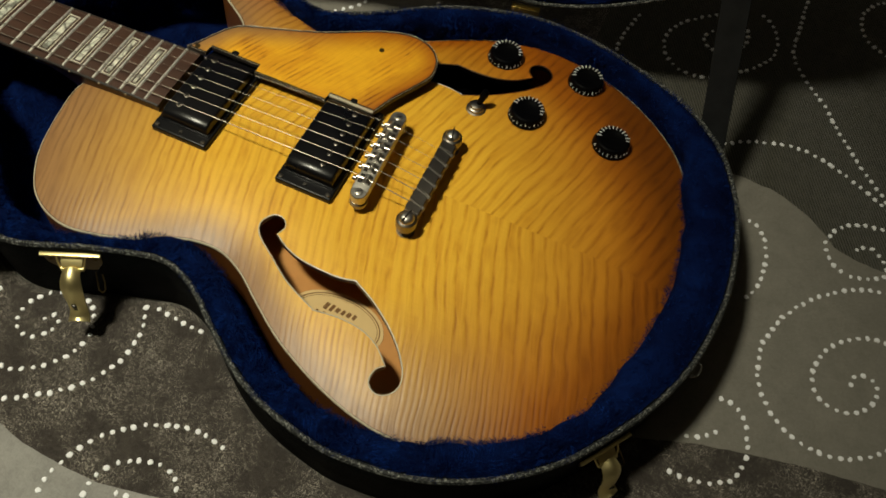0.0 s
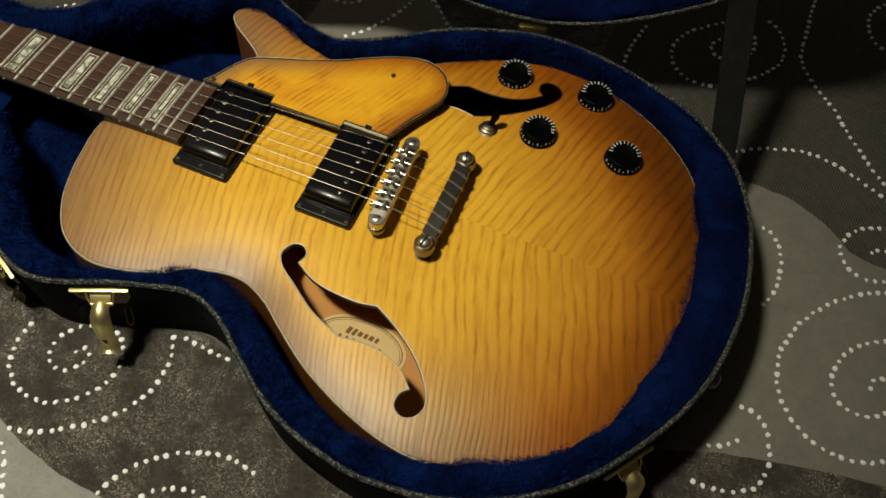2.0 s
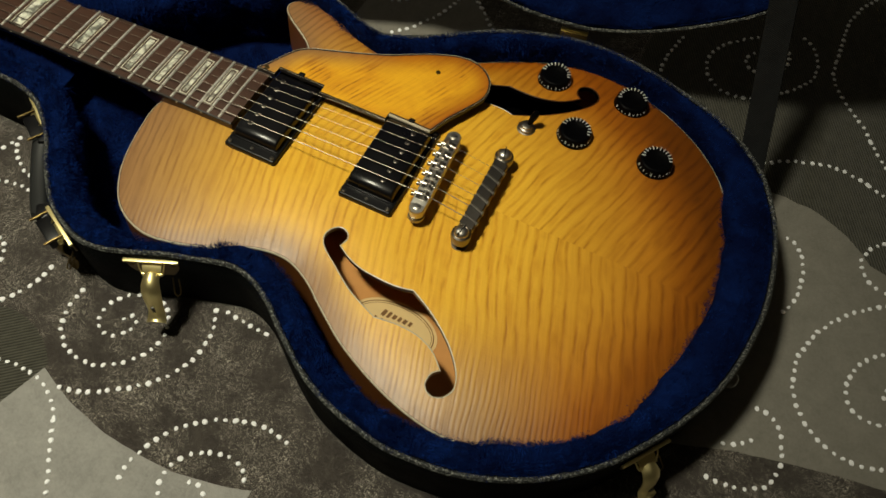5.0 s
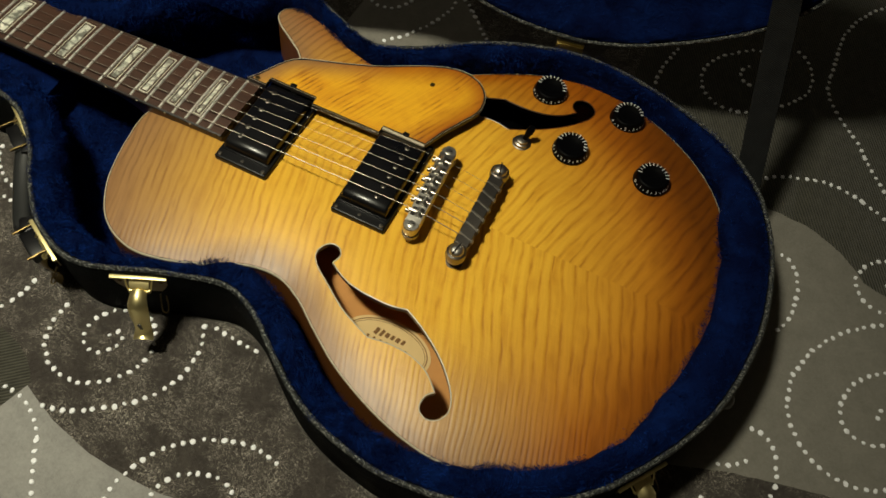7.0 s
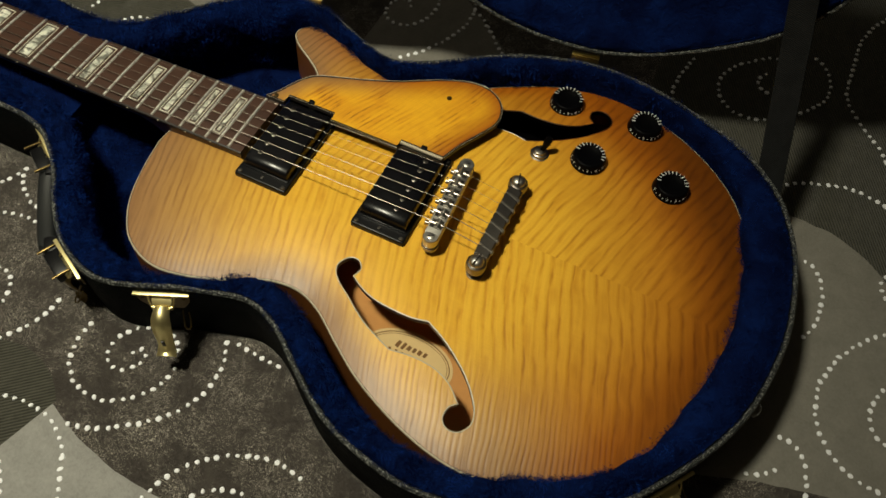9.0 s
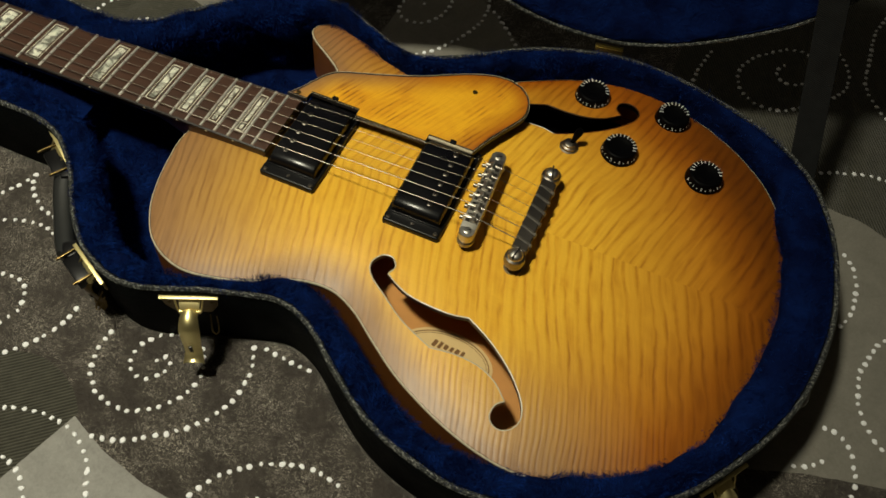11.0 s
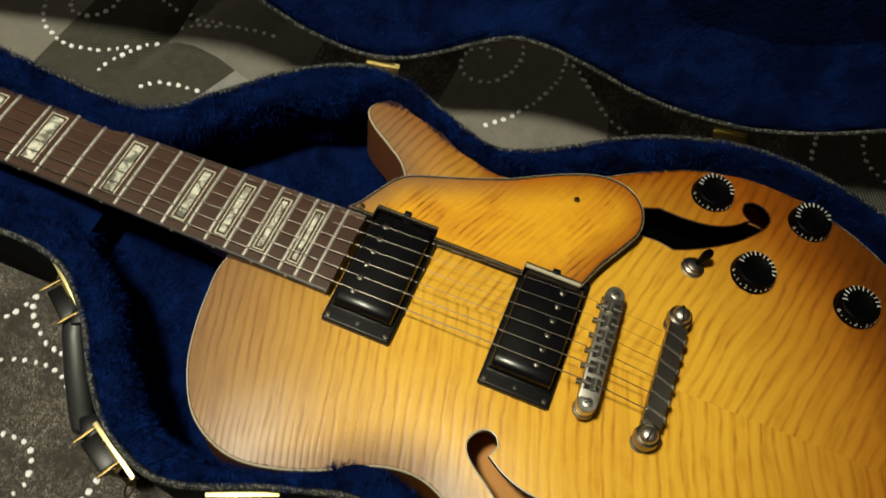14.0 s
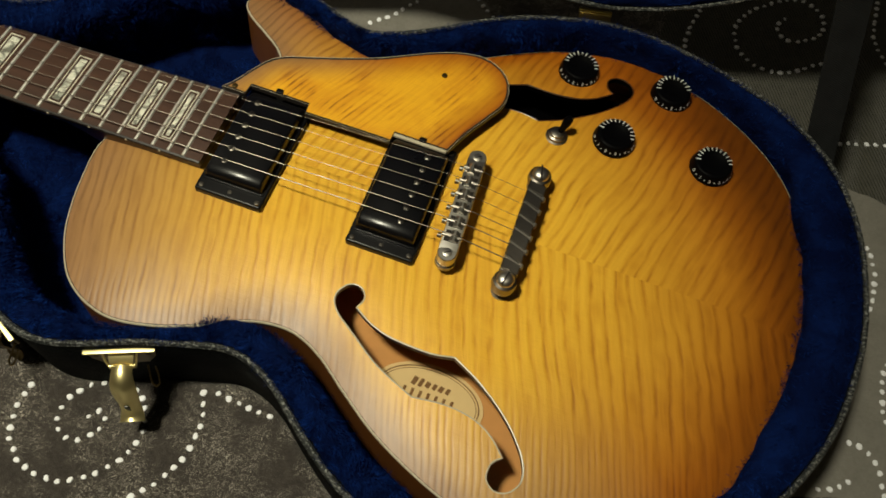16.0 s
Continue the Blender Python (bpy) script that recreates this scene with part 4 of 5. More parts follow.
# carrying handle between the two latches of the slanted side
hm = frame_on_rim(-0.277, -0.119, RIM_Z)
handle = part("handle_mount", box(0.014, 0.012, 0.018, (-0.036, 0.005, -0.022), 0.003), BLACK, case)
handle.matrix_basis = hm
part("handle_mount", box(0.014, 0.012, 0.018, (0.036, 0.005, -0.022), 0.003), BLACK, handle)
# a flat padded grip, its section a rounded oblong
SPINE = [(-0.040, 0.005, -0.021), (-0.035, 0.0090, -0.023), (-0.024, 0.0108, -0.025), (0, 0.0115, -0.026), (0.024, 0.0108, -0.025), (0.035, 0.0090, -0.023), (0.040, 0.005, -0.021)]
grip = bmesh.new()
prev = None
for j, (gx2, gy2, gz2) in enumerate(SPINE):
    fat_y, fat_z = (0.0075, 0.0080) if 0 < j < 6 else (0.004, 0.006)
    ring = []
    for q in range(16):
        a = 2 * math.pi * q / 16
        cs, sn = math.cos(a), math.sin(a)
        ring.append(grip.verts.new((gx2, gy2 + fat_y * math.copysign(abs(cs) ** 0.6, cs), gz2 + fat_z * math.copysign(abs(sn) ** 0.6, sn))))
    if prev:
        for q in range(16):
            grip.faces.new((prev[q], prev[(q + 1) % 16], ring[(q + 1) % 16], ring[q]))
    else:
        grip.faces.new(ring[::-1])
    prev = ring
grip.faces.new(prev)
bmesh.ops.recalc_face_normals(grip, faces=grip.faces)
part("handle", grip, plain("grey_black_grip", (0.015, 0.016, 0.0165), 0.36, vary=0.4, grain=120), handle, "black plastic carrying handle")


def hinge(x, y):
    """A small brass hinge outside the far edge, with a leaf back to the wall."""
    m = Matrix.Translation((x, y, RIM_Z - 0.004)) @ Matrix.Rotation(math.atan2(AXIS.y, AXIS.x), 4, "Z")
    leaf = part("hinge", box(0.024, 0.0030, 0.0010, (0, 0.0010, -0.0010), 0.0003), BRASS, case, "small brass hinge")
    leaf.matrix_basis = m
    part("pin", tube([(-0.012, 0.0015, 0.0006), (0.012, 0.0015, 0.0006)], 0.0013, 10), BRASS, leaf)
    part("wall_leaf", box(0.024, 0.0120, 0.0010, (0, -0.0060, -0.0022), 0.0003), DARK_BRASS, leaf)


hinge(0.041, 0.1990)
hinge(-0.206, 0.1500)
foot = part("foot_stud", lathe([(0, 0), (0.0075, 0), (0.0075, 0.003), (0.0055, 0.007), (0.003, 0.0085), (0, 0.009)], 20), CLEAR, case, "smoky round stud on the end wall")
foot.matrix_basis = frame_on_rim(0.263, -0.036, 0.036) @ pose(0, 0, 0, -90, 0, 0)

# webbing stay between tray and lid
s0, s1 = Vector((0.222, 0.1400, RIM_Z - 0.012)), Vector((0.150, 0.262, RIM_Z + 0.215))
along = (s1 - s0).normalized()
across = along.cross(Vector((-0.25, -1.0, 0.25)).normalized()).normalized()
st = bmesh.new()
rowv = []
for i in range(17):
    f = i / 16
    p = s0.lerp(s1, f) + Vector((0, 0.004 * math.sin(math.pi * f), 0))
    nrm = across.cross(along)
    rowv.append([st.verts.new(p + across * (0.0105 * e) + nrm * h) for e, h in ((-1, 0.0006), (1, 0.0006), (1, -0.0006), (-1, -0.0006))])
for a, c in zip(rowv, rowv[1:]):
    for i in range(4):
        st.faces.new((a[i], a[(i + 1) % 4], c[(i + 1) % 4], c[i]))
st.faces.new(rowv[0])
st.faces.new(rowv[-1])
bmesh.ops.recalc_face_normals(st, faces=st.faces)
part("lid_stay", st, WEBBING, case, "near-black webbing lid stay", False)

# ---- the guitar ----
guitar = thing("electric_guitar", GUITAR, label="hollow-body electric guitar with flamed amber maple top in its case", category="guitar")


def top_height(p):
    """The carved top: level in the middle, falling to the edge."""
    d = distance(BODY[::2], p)
    t = np.clip(d / 0.075, 0, 1)
    deep = 0.0105 - 0.0035 * np.clip((-0.06 - p[:, 0]) / 0.10, 0, 1)
    return -deep * (1 - t) ** 2.0


def leg(*pts):
    return glide(pts, 0.002, False)[:-1]


FHOLE = np.vstack([leg((-0.038, -0.0815), (-0.026, -0.0885), (-0.011, -0.0930), (0.013, -0.0945), (0.028, -0.0920)),
                   leg((0.028, -0.0920), (0.047, -0.1020), (0.067, -0.1170), (0.081, -0.1330), (0.0855, -0.1450), (0.0815, -0.1535), (0.0735, -0.1562), (0.0668, -0.1515), (0.0670, -0.1430), (0.072, -0.1380)),
                   leg((0.072, -0.1380), (0.061, -0.1280), (0.047, -0.1220), (0.030, -0.1203), (0.012, -0.1220)),
                   leg((0.012, -0.1220), (-0.013, -0.1110), (-0.034, -0.0970), (-0.048, -0.0870), (-0.0525, -0.0780), (-0.0475, -0.0695), (-0.0400, -0.0688), (-0.0355, -0.0745), (-0.038, -0.0815))])
FHOLE_T = (FHOLE * (1, -1) + (0.0, 0.003))[::-1]
body_v, body_f = sheet(BODY, [FHOLE, FHOLE_T], 0.0042, top_height)
me = mesh_from("top", body_v, body_f)
edge = me.attributes.new("edge", "FLOAT", "POINT")
edge.data.foreach_set("value", np.clip(np.minimum(distance(BODY[::2], body_v[:, :2]) / (0.030 + 0.008 * np.clip((body_v[:, 1] + 0.03) / 0.05, 0, 1)), (1.0 - np.hypot((body_v[:, 0] + 0.005) / 0.245, (body_v[:, 1] + 0.022) / 0.205)) / (0.55 + 0.11 * np.clip(body_v[:, 0] / 0.12, 0, 1))), 0, 1).astype(np.float32))
mesh_part("top", me, MAPLE, guitar, "book-matched flamed maple top in amber burst")


def at_body(o, dz, loop=BODY):
    q = inset(loop, o)
    return lift(q, top_height(loop) + dz)


sides = band([at_body(0.0, -0.0008), at_body(-0.0005, -0.012), at_body(-0.0005, -0.044), at_body(0.002, -0.047)])
bk = sides.faces.new(list(sides.verts)[-len(BODY):])
bmesh.ops.triangulate(sides, faces=[bk])
bmesh.ops.recalc_face_normals(sides, faces=sides.faces)
part("sides_and_back", sides, RIB_WOOD, guitar, "brown stained sides and back")
rim_b = band([at_body(0.0006, 0.0001), at_body(0.0004, 0.0002), at_body(-0.0001, 0.0000), at_body(-0.0005, -0.0006), at_body(-0.0005, -0.0014), at_body(0.001, -0.0016)])
bmesh.ops.recalc_face_normals(rim_b, faces=rim_b.faces)
part("binding", rim_b, BINDING, guitar, "aged ivory body binding")
ln = band([at_body(0.0010, 0.0002), at_body(0.0006, 0.0003)])
part("binding_line", ln, DARK_LINE, guitar)
# sound-hole edges, inner back and inner walls
# the treble hole's wall and trim have shade put into their colours
for hole, wall_wood, trim_look in ((FHOLE, SIDE_WOOD, BINDING), (FHOLE_T, HOLE_SHADE, SIDE_WOOD)):
    zz = top_height(hole)
    o = 0.0007
    nrm = normals(hole)
    if not inside(hole, (hole + nrm * 0.0005)[5:6])[0]:
        nrm = -nrm
    fb = band([lift(hole - nrm * o, zz + 0.0001), lift(hole - nrm * o * 0.5, zz + 0.0003), lift(hole + nrm * 0.0002, zz + 0.0001), lift(hole + nrm * 0.0002, zz - 0.0006)])
    bmesh.ops.recalc_face_normals(fb, faces=fb.faces)
    cutw = band([lift(hole, zz - 0.0004), lift(hole, zz - 0.0045)])
    part("sound_hole_wall", cutw, wall_wood, guitar)
    part("sound_hole_binding", fb, trim_look, guitar)
inner = inset(BODY, 0.004, 2)
v, f = sheet(inner[::3], [], 0.02, lambda q: np.full(len(q), -0.0425))
mesh_part("inner_back", mesh_from("inner_back", v, f), INSIDE_WOOD, guitar, "pale inside of the back")
iw = band([lift(inset(BODY, 0.0035, 2), top_height(BODY) - 0.005), lift(inset(BODY, 0.0035, 2), -0.0425)])
part("inner_wall", iw, INSIDE_WOOD, guitar)
part("centre_block", box(0.31, 0.09, 0.030, (0.02, 0, -0.0255), 0.002), INSIDE_WOOD, guitar)
# added plate under the treble hole, only there to keep it black
part("hole_shade_plate", box(0.19, 0.095, 0.006, (0.020, 0.118, -0.039), 0.002), HOLE_SHADE, guitar, "added black plate that darkens the treble sound hole")
# label on the inner back, seen through the bass-side hole
lab = lathe([(0, 0.0002), (1, 0.0002)], 48, Matrix.Translation((0.020, -0.107, -0.0420)) @ Matrix.Diagonal((0.036, 0.0225, 1, 1)))
label_ob = part("label", lab, LABEL, guitar, "oval paper label", False)
rg = band([lift(np.array([(0.020 + a * math.cos(t), -0.107 + b * math.sin(t)) for t in np.linspace(0, 2 * math.pi, 64, endpoint=False)]), -0.0416) for a, b in ((0.0335, 0.0205), (0.0327, 0.0197))])
part("label_ring", rg, INK, label_ob, "", False)
rg = band([lift(np.array([(0.020 + a * math.cos(t), -0.107 + b * math.sin(t)) for t in np.linspace(0, 2 * math.pi, 64, endpoint=False)]), -0.0416) for a, b in ((0.0316, 0.0186), (0.0312, 0.0182))])
part("label_ring", rg, INK, label_ob, "", False)
for i in range(6):
    part("label_mark", box(0.0030 - 0.0006 * (i % 2), 0.0058 if i in (0, 1) else 0.0040, 0.0003, (0.0085 + i * 0.0044, -0.0986, -0.0416), 0, -14), INK, label_ob, "", False)
for i in range(7):
    part("label_mark", box(0.0019, 0.0056, 0.0003, (0.0040 + i * 0.0052, -0.1065, -0.0416), 0, -3), INK, label_ob, "", False)


# neck
def board_z(x):
    return 0.0165 + 0.0437 * x


def half_w(x):
    return 0.0215 + 0.007 * (x + 0.628) / 0.452


def fret_x(n):
    return -0.628 * 2 ** (-n / 12)


def slab(x0, x1, w, z_top, thick, cuts=2, crown=0.0):
    b = bmesh.new()
    prev = None
    for x in np.linspace(x0, x1, cuts):
        h = w(x)
        ys = np.linspace(-h, h, 9)
        ring = [b.verts.new((x, yy, z_top(x) - crown * (yy / h) ** 2)) for yy in ys] + [b.verts.new((x, h, z_top(x) - thick)), b.verts.new((x, -h, z_top(x) - thick))]
        if prev:
            for i in range(len(ring)):
                b.faces.new((prev[i], prev[(i + 1) % len(ring)], ring[(i + 1) % len(ring)], ring[i]))
        else:
            b.faces.new(ring[::-1])
        prev = ring
    b.faces.new(prev)
    bmesh.ops.recalc_face_normals(b, faces=b.faces)
    return b


fb_ob = part("fretboard", slab(-0.628, -0.1645, half_w, board_z, 0.0062, 24, 0.0006), ROSEWOOD, guitar, "dark rosewood fretboard with pearl block inlays")
for sgn in (-1, 1):
    e = bmesh.new()
    tube([(x, sgn * (half_w(x) + 0.0001), board_z(x) - 0.0019) for x in np.linspace(-0.628, -0.1645, 12)], 0.0014, 8, e)
    part("fretboard_edge", e, DARK_LINE, fb_ob, "black edge binding of the fretboard")
nk = bmesh.new()
prev = None
for x in np.linspace(-0.66, -0.166, 26):
    h = half_w(x) - 0.0004
    deep = 0.021 + (0.022 * max(0, (x + 0.262) / 0.04) if x > -0.262 else 0)
    deep = min(deep, 0.030)
    z0 = board_z(x) - 0.006
    sq = min(1, max(0, (x + 0.262) / 0.03))
    ring = []
    for a in np.linspace(0, math.pi, 13):
        cxx, sy = math.cos(a), math.sin(a)
        px = h * (abs(cxx) ** (1 - 0.75 * sq)) * (1 if cxx >= 0 else -1)
        ring.append(nk.verts.new((x, px, z0 - (deep - 0.006) * (sy ** (1 - 0.6 * sq)))))
    if prev:
        for i in range(12):
            nk.faces.new((prev[i], prev[i + 1], ring[i + 1], ring[i]))
        nk.faces.new((prev[12], prev[0], ring[0], ring[12]))
    else:
        nk.faces.new(ring)
    prev = ring
nk.faces.new(prev)
bmesh.ops.recalc_face_normals(nk, faces=nk.faces)
part("neck", nk, SIDE_WOOD, guitar, "brown stained neck and heel")
part("nut", box(0.0045, 0.043, 0.006, (-0.6300, 0, board_z(-0.63) - 0.0005), 0.0006), BINDING, guitar)
part("headstock", box(0.11, 0.07, 0.014, (-0.690, 0, board_z(-0.69) - 0.016), 0.004), SIDE_WOOD, guitar)

for n in range(1, 23):
    x = fret_x(n)
    h = half_w(x) - 0.0002
    b = bmesh.new()
    prev = None
    for yy in np.linspace(-h, h, 7):
        zt = board_z(x) - 0.0006 * (yy / h) ** 2
        ring = [b.verts.new((x + 0.00125 * math.cos(a), yy, zt - 0.0001 + 0.00115 * math.sin(a))) for a in np.linspace(0, math.pi, 7)]
        if prev:
            for i in range(6):
                b.faces.new((prev[i], prev[i + 1], ring[i + 1], ring[i]))
        else:
            b.faces.new(ring)
        prev = ring
    b.faces.new(prev[::-1])
    bmesh.ops.recalc_face_normals(b, faces=b.faces)
    part("fret", b, FRET, fb_ob)
for n in (3, 5, 7, 9, 12, 15, 17, 19, 21):
    xa, xb = fret_x(n - 1), fret_x(n)
    xc, w = (xa + xb) / 2, (xb - xa) * 0.50
    zz = board_z(xc)
    hy = 0.0197 if n != 12 else 0.0205
    inl = part("inlay", box(w - 0.0030, hy * 2 - 0.0034, 0.0008, (xc, 0, zz + 0.00015)), PEARL, fb_ob, "mother-of-pearl block inlay", False)
    fr = bmesh.new()
    for sx in (-1, 1):
        box(0.0006, hy * 2 + 0.0012, 0.0008, (xc + sx * (w / 2 + 0.0003), 0, zz + 0.00018), 0, 0, 2, fr)
        box(w + 0.0006, 0.0006, 0.0008, (xc, sx * (hy + 0.0003), zz + 0.00018), 0, 0, 2, fr)
    part("inlay_line", fr, PEARL_LINE, inl, "", False)
    dot = part("side_dot", lathe([(0, 0), (0.0009, 0), (0.0007, 0.0004), (0, 0.0005)], 10), BINDING, fb_ob)
    dot.matrix_basis = pose(xc, -half_w(xc) - 0.0014, zz - 0.0018, 90, 0, 0)

# strings
SADDLE_Y = (0.0255, 0.0153, 0.0051, -0.0052, -0.0155, -0.0260)
for i, ys in enumerate(SADDLE_Y):
    r = (0.00013, 0.00015, 0.00018, 0.00025, 0.00031, 0.00037)[i]
    yn = 0.0178 * (1 - 2 * i / 5)
    xs = -0.0005 + 0.0006 * i
    zn = board_z(-0.628) + 0.0014
    pts = [(-0.628, yn, zn), (xs, ys, 0.0212), (xs + 0.003, ys, 0.0207), (0.0365, ys, 0.0150), (0.0480, ys, 0.0148)]
    part("string", tube(pts, r, 8), STRING, guitar, "wound steel string" if i > 2 else "plain steel string")


# pickups
def cover_shape(xc, top):
    """A pickup cover whose two ends slope down in a soft facet."""
    b = bmesh.new()
    hx, hy = 0.0188, 0.0352
    xs = [-hx, -hx + 0.0006, -hx + 0.0018, 0, hx - 0.0018, hx - 0.0006, hx]
    xd = [0.0020, 0.0007, 0, 0, 0, 0.0007, 0.0020]
    ys = [-hy, -hy + 0.0004, -hy + 0.0011, -hy + 0.0020, -hy + 0.0033, -hy + 0.0050, -hy + 0.0070, 0, hy - 0.0092, hy - 0.0070, hy - 0.0045, hy - 0.0020, hy - 0.0007, hy]
    yd = [0.0060, 0.0040, 0.0027, 0.0017, 0.0009, 0.0003, 0, 0, 0, 0.0006, 0.0018, 0.0034, 0.0048, 0.0066]
    grid = [[b.verts.new((xc + x, y, top - dx - dy)) for x, dx in zip(xs, xd)] for y, dy in zip(ys, yd)]
    for r, q in zip(grid, grid[1:]):
        for i in range(6):
            b.faces.new((r[i], r[i + 1], q[i + 1], q[i]))
    rim = [grid[0][i] for i in range(7)] + [grid[j][6] for j in range(1, 14)] + [grid[13][i] for i in range(5, -1, -1)] + [grid[j][0] for j in range(12, 0, -1)]
    low = [b.verts.new((v.co.x, v.co.y, 0.0)) for v in rim]
    for i in range(len(rim)):
        j = (i + 1) % len(rim)
        b.faces.new((rim[i], rim[j], low[j], low[i]))
    bmesh.ops.recalc_face_normals(b, faces=b.faces)
    return b


def pickup(xc, pole_x, lift_z):
    bmr = bmesh.new()
    box(0.0445, 0.0895, 0.0062, (xc, 0, 0.0016), 0.0016, 0, 3, bmr)
    ring = part("pickup", bmr, BLACK, guitar, "black pickup in a black mounting ring")
    part("ring_lip", box(0.0400, 0.0722, 0.0016, (xc, 0, 0.0050), 0.0006), BLACK, ring)
    part("cover", cover_shape(xc, lift_z), GLOSS, ring, "glossy black pickup cover")
    for ys in SADDLE_Y:
        yy = ys * (0.985 if xc > -0.1 else 0.95)
        sc = lathe([(0, 0), (0.0022, 0), (0.0022, 0.0005), (0.0018, 0.0008), (0, 0.0009)], 16, Matrix.Translation((pole_x, yy, lift_z - 0.0002)))
        ps = part("pole_screw", sc, POLE, ring)
        part("slot", box(0.0040, 0.0006, 0.0004, (pole_x, yy, lift_z + 0.00062), 0, 35 + 300 * abs(yy) * 10), DARK_LINE, ps, "", False)
    for sx in (-1, 1):
        for sy in (-1, 1):
            part("ring_screw", lathe([(0, 0), (0.0019, 0), (0.0016, 0.0009), (0, 0.0012)], 12, Matrix.Translation((xc + sx * 0.0187, sy * 0.0413, 0.0046))), POLE, ring)
    for sy in (-1, 1):
        part("height_screw", lathe([(0, 0), (0.0015, 0), (0.0013, 0.0008), (0, 0.001)], 12, Matrix.Translation((xc, sy * 0.0402, 0.0047))), POLE, ring)
    return ring


pickup(-0.1390, -0.1487, 0.0135)
pickup(-0.0380, -0.0310, 0.0155)

# bridge
bm = bmesh.new()
box(0.0120, 0.0700, 0.0085, (0, 0, 0), 0.0010, 0, 2, bm)
for sy in (-1, 1):
    lathe([(0, -0.0042), (0.0056, -0.0042), (0.0059, -0.0030), (0.0059, 0.0036), (0.0055, 0.0042), (0, 0.0043)], 28, Matrix.Translation((0, sy * 0.0365, 0)), bm)
bridge = part("bridge", bm, NICKEL, guitar, "worn nickel bridge with six saddles")
bridge.data.set_sharp_from_angle(angle=radians(20))
bridge.matrix_basis = pose(0.0010, -0.0008, 0.0145, 0, 0, 2.8)
for i, ys in enumerate(SADDLE_Y):
    part("well", box(0.0092, 0.0080, 0.0008, (0, ys + 0.0008, 0.0041), 0.0002), DARK_LINE, bridge, "", False)
    sd = bmesh.new()
    prof = [(-0.0026, 0.002), (-0.0026, 0.0048), (-0.0006, 0.0068), (0.0006, 0.0068), (0.0026, 0.0048), (0.0026, 0.002)]
    a = [sd.verts.new((px, -0.0037, pz)) for px, pz in prof]
    c = [sd.verts.new((px, 0.0037, pz)) for px, pz in prof]
    for q in range(6):
        sd.faces.new((a[q], a[(q + 1) % 6], c[(q + 1) % 6], c[q]))
    sd.faces.new(a)
    sd.faces.new(c[::-1])
    bmesh.ops.recalc_face_normals(sd, faces=sd.faces)
    s_ob = part("saddle", sd, NICKEL, bridge, "", False)
    s_ob.matrix_basis = pose(-0.0012 + 0.0005 * i, ys + 0.0008, 0.0, 0, 0, 0)
    sc = tube([(-0.0092, 0, 0.0018), (-0.0066, 0, 0.0018)], 0.0018, 14)
    tube([(-0.0066, 0, 0.0046), (0.0060, 0, 0.0046)], 0.0011, 8, sc)
    w_ob = part("saddle_screw", sc, DARK_NICKEL, bridge)
    w_ob.matrix_basis = pose(0, ys + 0.0008, 0, 0, 0, 0)
for sy in (-1, 1):
    pst = lathe([(0, -0.0150), (0.0036, -0.0150), (0.0036, -0.0090), (0.0062, -0.0088), (0.0066, -0.0075), (0.0062, -0.0058), (0.0036, -0.0056), (0.0034, -0.004), (0, -0.004)], 28, Matrix.Translation((0, sy * 0.0365, 0)))
    part("post", pst, DARK_NICKEL, bridge)
    sh = part("post_head", lathe([(0, 0.0040), (0.0030, 0.0040), (0.0030, 0.0045), (0.0027, 0.0047), (0, 0.0047)], 20, Matrix.Translation((0, sy * 0.0365, 0))), NICKEL, bridge)
    part("slot", box(0.0050, 0.0007, 0.0005, (0, sy * 0.0365, 0.0046), 0, 30), DARK_LINE, sh, "", False)

# tailpiece with an open slot for every string
bm = bmesh.new()
cutsy = sorted(SADDLE_Y)
edges_y = [-0.0345] + cutsy + [0.0345]
box(0.0118, 0.0700, 0.0062, (0, 0, -0.0022), 0.0016, 0, 3, bm)
for sy in (-1, 1):
    lathe([(0, -0.0055), (0.0072, -0.0055), (0.0078, -0.0020), (0.0072, 0.0024), (0.0060, 0.0032), (0, 0.0034)], 30, Matrix.Translation((-0.0005, sy * 0.0405, 0)), bm)
tail = part("tailpiece", bm, TAIL, guitar, "dulled nickel stop tailpiece")
tail.data.set_sharp_from_angle(angle=radians(20))
tail.matrix_basis = pose(0.0415, 0, 0.0128, 0, 0, 0)
# ridges between the slots, which run slanting across the bar
for y0, y1 in zip(edges_y, edges_y[1:]):
    rb = box(0.0116, y1 - y0 - 0.0014, 0.0036, (0, (y0 + y1) / 2, 0.0017), 0.0007, 0, 1)
    for vert in rb.verts:
        vert.co.y -= 0.36 * vert.co.x * (0.5 if abs(y0 + y1) > 0.055 else 1.0)
    part("ridge", rb, TAIL, tail, "", False)
for ys in SADDLE_Y:
    # bright bar in each slot imitates the glint along its edges
    part("slot_glint", box(0.0116, 0.0010, 0.0020, (0, ys, 0.0018), 0, -19.8), NICKEL, tail, "", False)
    part("ball_end", tube([(0.0060, ys - 0.0036, 0.0018), (0.0060, ys - 0.0004, 0.0018)], 0.0014, 12), NICKEL, tail)
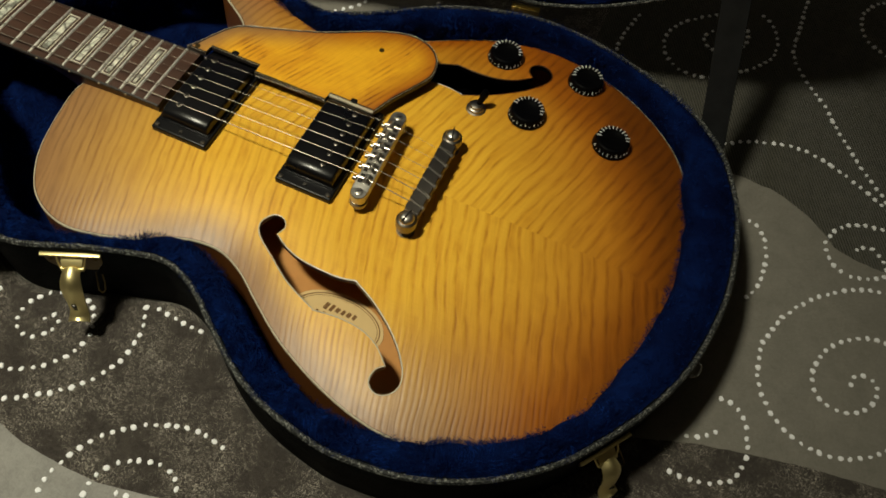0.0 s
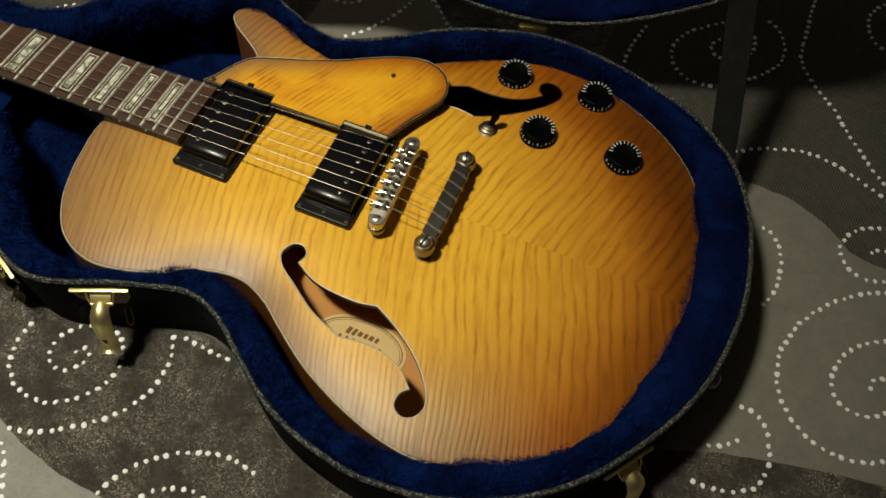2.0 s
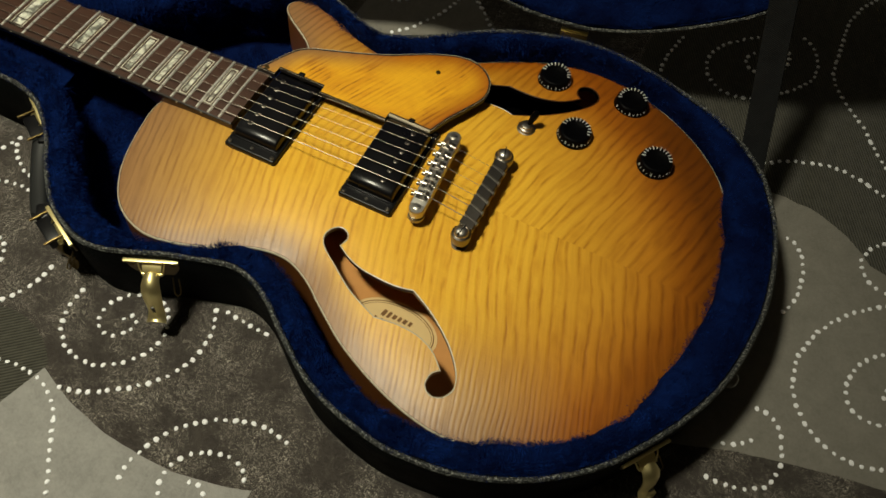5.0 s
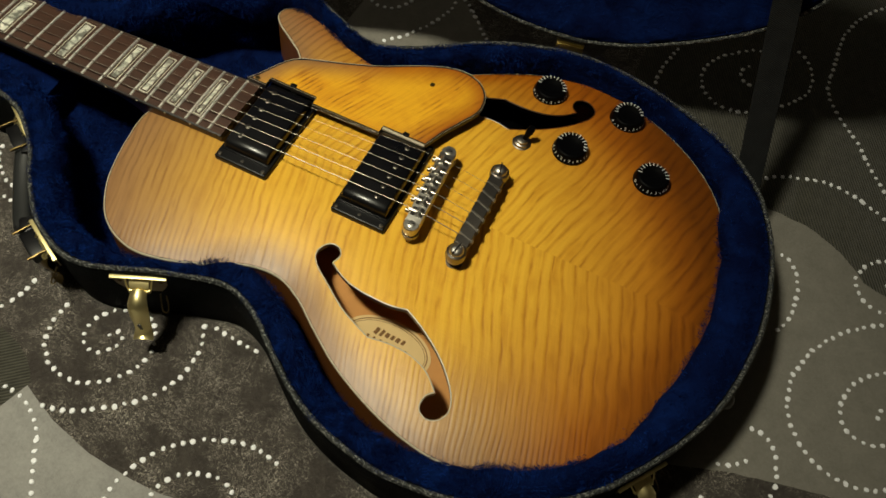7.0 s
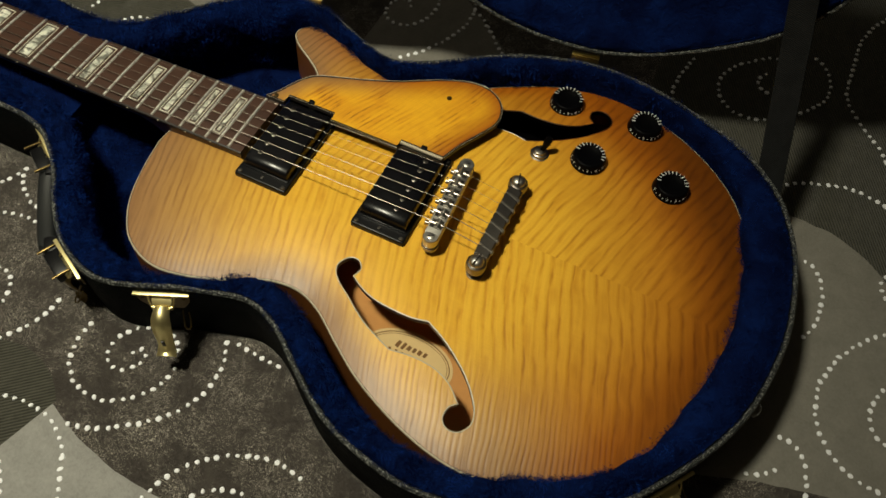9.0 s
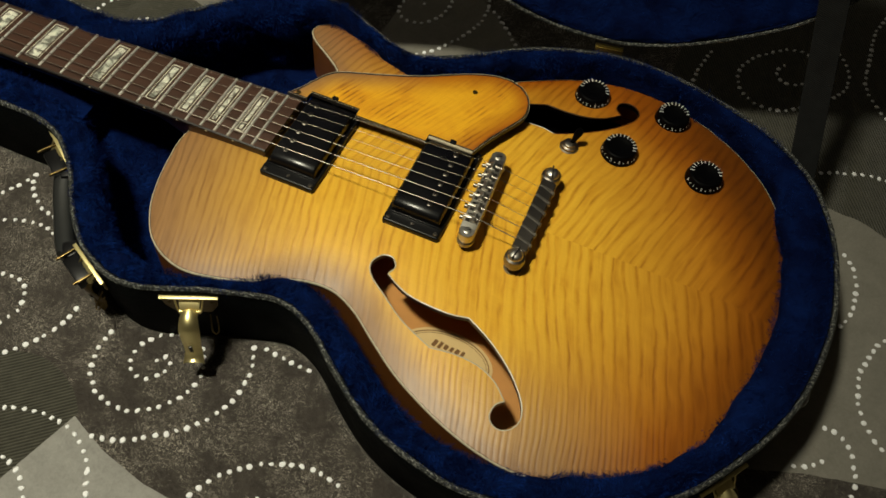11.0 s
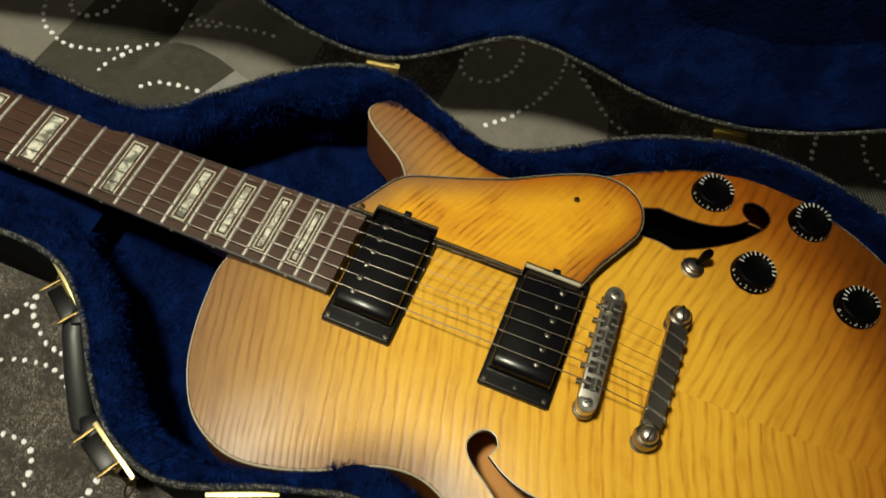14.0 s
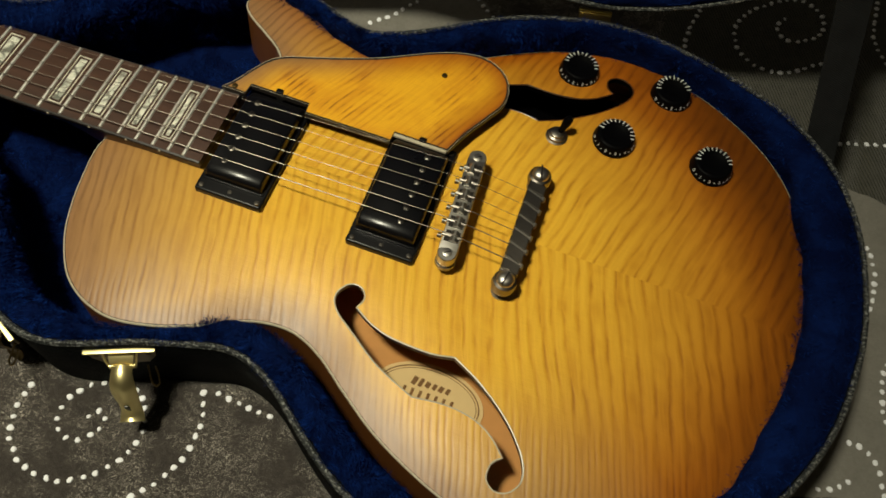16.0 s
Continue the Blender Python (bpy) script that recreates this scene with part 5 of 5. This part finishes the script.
for sy in (-1, 1):
    hd = part("stud", lathe([(0, 0.0026), (0.0056, 0.0026), (0.0056, 0.0040), (0.0045, 0.0058), (0.0024, 0.0068), (0, 0.0070)], 28, Matrix.Translation((-0.0005, sy * 0.0405, 0))), NICKEL, tail, "domed slotted stud")
    part("slot", box(0.0010, 0.0104, 0.0016, (-0.0005, sy * 0.0405, 0.0066), 0, 12 * sy), DARK_LINE, hd, "", False)
    part("bushing", lathe([(0, -0.0128), (0.0065, -0.0128), (0.0065, -0.0115), (0.0040, -0.0112), (0.0040, -0.005), (0, -0.005)], 24, Matrix.Translation((-0.0005, sy * 0.0405, 0))), DARK_NICKEL, tail)

# pickguard on its standoffs
GUARD = glide([(-0.0215, 0.0365), (-0.0145, 0.0545), (-0.0055, 0.0720), (0.0025, 0.0900), (0.0005, 0.1065), (-0.0090, 0.1180), (-0.0230, 0.1228), (-0.0390, 0.1207), (-0.057, 0.1128),
               (-0.074, 0.1030), (-0.089, 0.0940), (-0.112, 0.0835), (-0.132, 0.0755), (-0.149, 0.0685), (-0.158, 0.0610), (-0.1645, 0.0500), (-0.1705, 0.0380), (-0.1765, 0.0290)], 0.002, False)
GUARD = np.vstack([GUARD, [(-0.1600, 0.0290), (-0.1595, 0.0368), (-0.1185, 0.0368), (-0.1180, 0.0295), (-0.0590, 0.0300), (-0.0585, 0.0372), (-0.0220, 0.0372)]])


def plate(loop, z0, z1):
    v, f = sheet(loop, [], 0.004, lambda q: np.full(len(q), z1))
    me = mesh_from("pickguard", v, f)
    mark = me.attributes.new("edge", "FLOAT", "POINT")
    outer = np.vstack([loop[:-7], (-0.10, -0.02)])
    mark.data.foreach_set("value", np.clip(0.12 + distance(outer, v[:, :2]) / 0.026, 0, 1).astype(np.float32))
    return me


guard = mesh_part("pickguard", plate(GUARD, 0.0, 0.0120), GUARD_WOOD, guitar, "flamed maple pickguard with bound edge")


def edge_band(loop, o, z0, z1):
    b = band([lift(inset(loop, o), z1), lift(loop, z1 + 0.0001), lift(inset(loop, -0.0002), z1 - 0.0003), lift(inset(loop, -0.0002), z0), lift(inset(loop, 0.002), z0)])
    bmesh.ops.recalc_face_normals(b, faces=b.faces)
    return b


part("pickguard_edge", edge_band(GUARD, 0.0017, 0.0085, 0.01205), DARK_LINE, guard, "black and cream layered edge")
part("pickguard_line", edge_band(inset(GUARD, 0.0001), 0.0002, 0.0100, 0.01215), BINDING, guard)
v, f = sheet(inset(GUARD, 0.0004), [], 0.012, lambda q: np.full(len(q), 0.0086))
mesh_part("pickguard_back", mesh_from("pickguard_back", v, f[:, ::-1]), DARK_LINE, guard)
for px, py in ((-0.0432, 0.0965), (-0.1690, 0.0325)):
    part("guard_screw", lathe([(0, 0), (0.0021, 0), (0.0018, 0.0008), (0, 0.0012)], 16, Matrix.Translation((px, py, 0.0120))), DARK_BRASS, guard)
    part("standoff", tube([(px, py, -0.002), (px, py, 0.009)], 0.003, 12), BLACK, guard)
part("guard_end", box(0.0365, 0.0024, 0.0022, (-0.0402, 0.0366, 0.0112), 0.0007), BINDING, guard, "cream bevelled end")
for px in (-0.1400, -0.0390):
    part("guard_clip", box(0.0052, 0.0040, 0.0100, (px, 0.0392, 0.0085), 0.0012), BLACK, guard)


# knobs with numbers round the skirt
def digits(text, size):
    cu = bpy.data.curves.new("numeral", "FONT")
    cu.body, cu.size, cu.align_x, cu.align_y, cu.extrude = text, size, "CENTER", "CENTER", 0.00006
    tmp = bpy.data.objects.new("numeral_text", cu)
    me = bpy.data.meshes.new_from_object(tmp)
    bpy.data.objects.remove(tmp)
    bpy.data.curves.remove(cu)
    me.materials.clear()
    me.materials.append(WHITE_INK)
    return me


DIGITS = [digits(str(n), 0.0036) for n in range(6)]


def knob(x, y, turn):
    """A black bell knob: small numbers and dots round the near skirt, long ticks on the far edge of the top."""
    z = float(top_height(np.array([(x, y)]))[0])
    kb = part("knob", lathe([(0, 0.0004), (0.0142, 0.0004), (0.0148, 0.0010), (0.0147, 0.0022), (0.0132, 0.0078), (0.0127, 0.0087), (0.0118, 0.0091), (0.0088, 0.0088), (0.0080, 0.0082), (0, 0.0080)], 44), KNOB, guitar, "black bell knob with white numbers")
    kb.matrix_basis = pose(x, y, z, 0, 0, turn)
    lean = math.atan2(0.0056, 0.0015)
    for n in range(6):
        a = math.radians(-160 + 28 * n)
        ob = new("numeral", DIGITS[n])
        ob.parent = kb
        ob.matrix_basis = Matrix.Translation((0.01415 * math.cos(a), 0.01415 * math.sin(a), 0.0046)) @ Matrix.Rotation(a + math.pi / 2, 4, "Z") @ Matrix.Rotation(lean, 4, "X")
        b = a + math.radians(14)
        dot = part("dot", box(0.0007, 0.0007, 0.0003), WHITE_INK, kb, "", False)
        dot.matrix_basis = Matrix.Translation((0.01425 * math.cos(b), 0.01425 * math.sin(b), 0.0042)) @ Matrix.Rotation(b + math.pi / 2, 4, "Z") @ Matrix.Rotation(lean, 4, "X")
    for n in range(12):
        b = math.radians(-4 + 16 * n)
        tick = part("tick", box(0.00062, 0.0034 if n % 2 else 0.0024, 0.0003, (0, 0, 0.0001)), WHITE_INK, kb, "", False)
        tick.matrix_basis = Matrix.Translation((0.0111 * math.cos(b), 0.0111 * math.sin(b), 0.0092)) @ Matrix.Rotation(b + math.pi / 2, 4, "Z")


knob(0.0435, 0.1520, 8)
knob(0.1120, 0.1580, 24)
knob(0.0810, 0.0985, 0)
knob(0.1500, 0.1025, 16)

# pickup selector
sw = part("switch", lathe([(0, -0.001), (0.0078, -0.001), (0.0078, 0.0006), (0.0066, 0.0010), (0.0064, 0.0030), (0.0050, 0.0036), (0.0048, 0.0052), (0.0030, 0.0060), (0, 0.0060)], 6 * 6), DARK_NICKEL, guitar, "chrome toggle switch with dark lever")
sw.matrix_basis = pose(0.0430, 0.0870, -0.0003)
part("lever", lathe([(0, 0.004), (0.0019, 0.004), (0.0023, 0.010), (0.0031, 0.014), (0.0031, 0.0175), (0.0022, 0.0198), (0, 0.0204)], 18, pose(0, 0, 0, -12, 14, 0)), KNOB, sw, "dark lever")
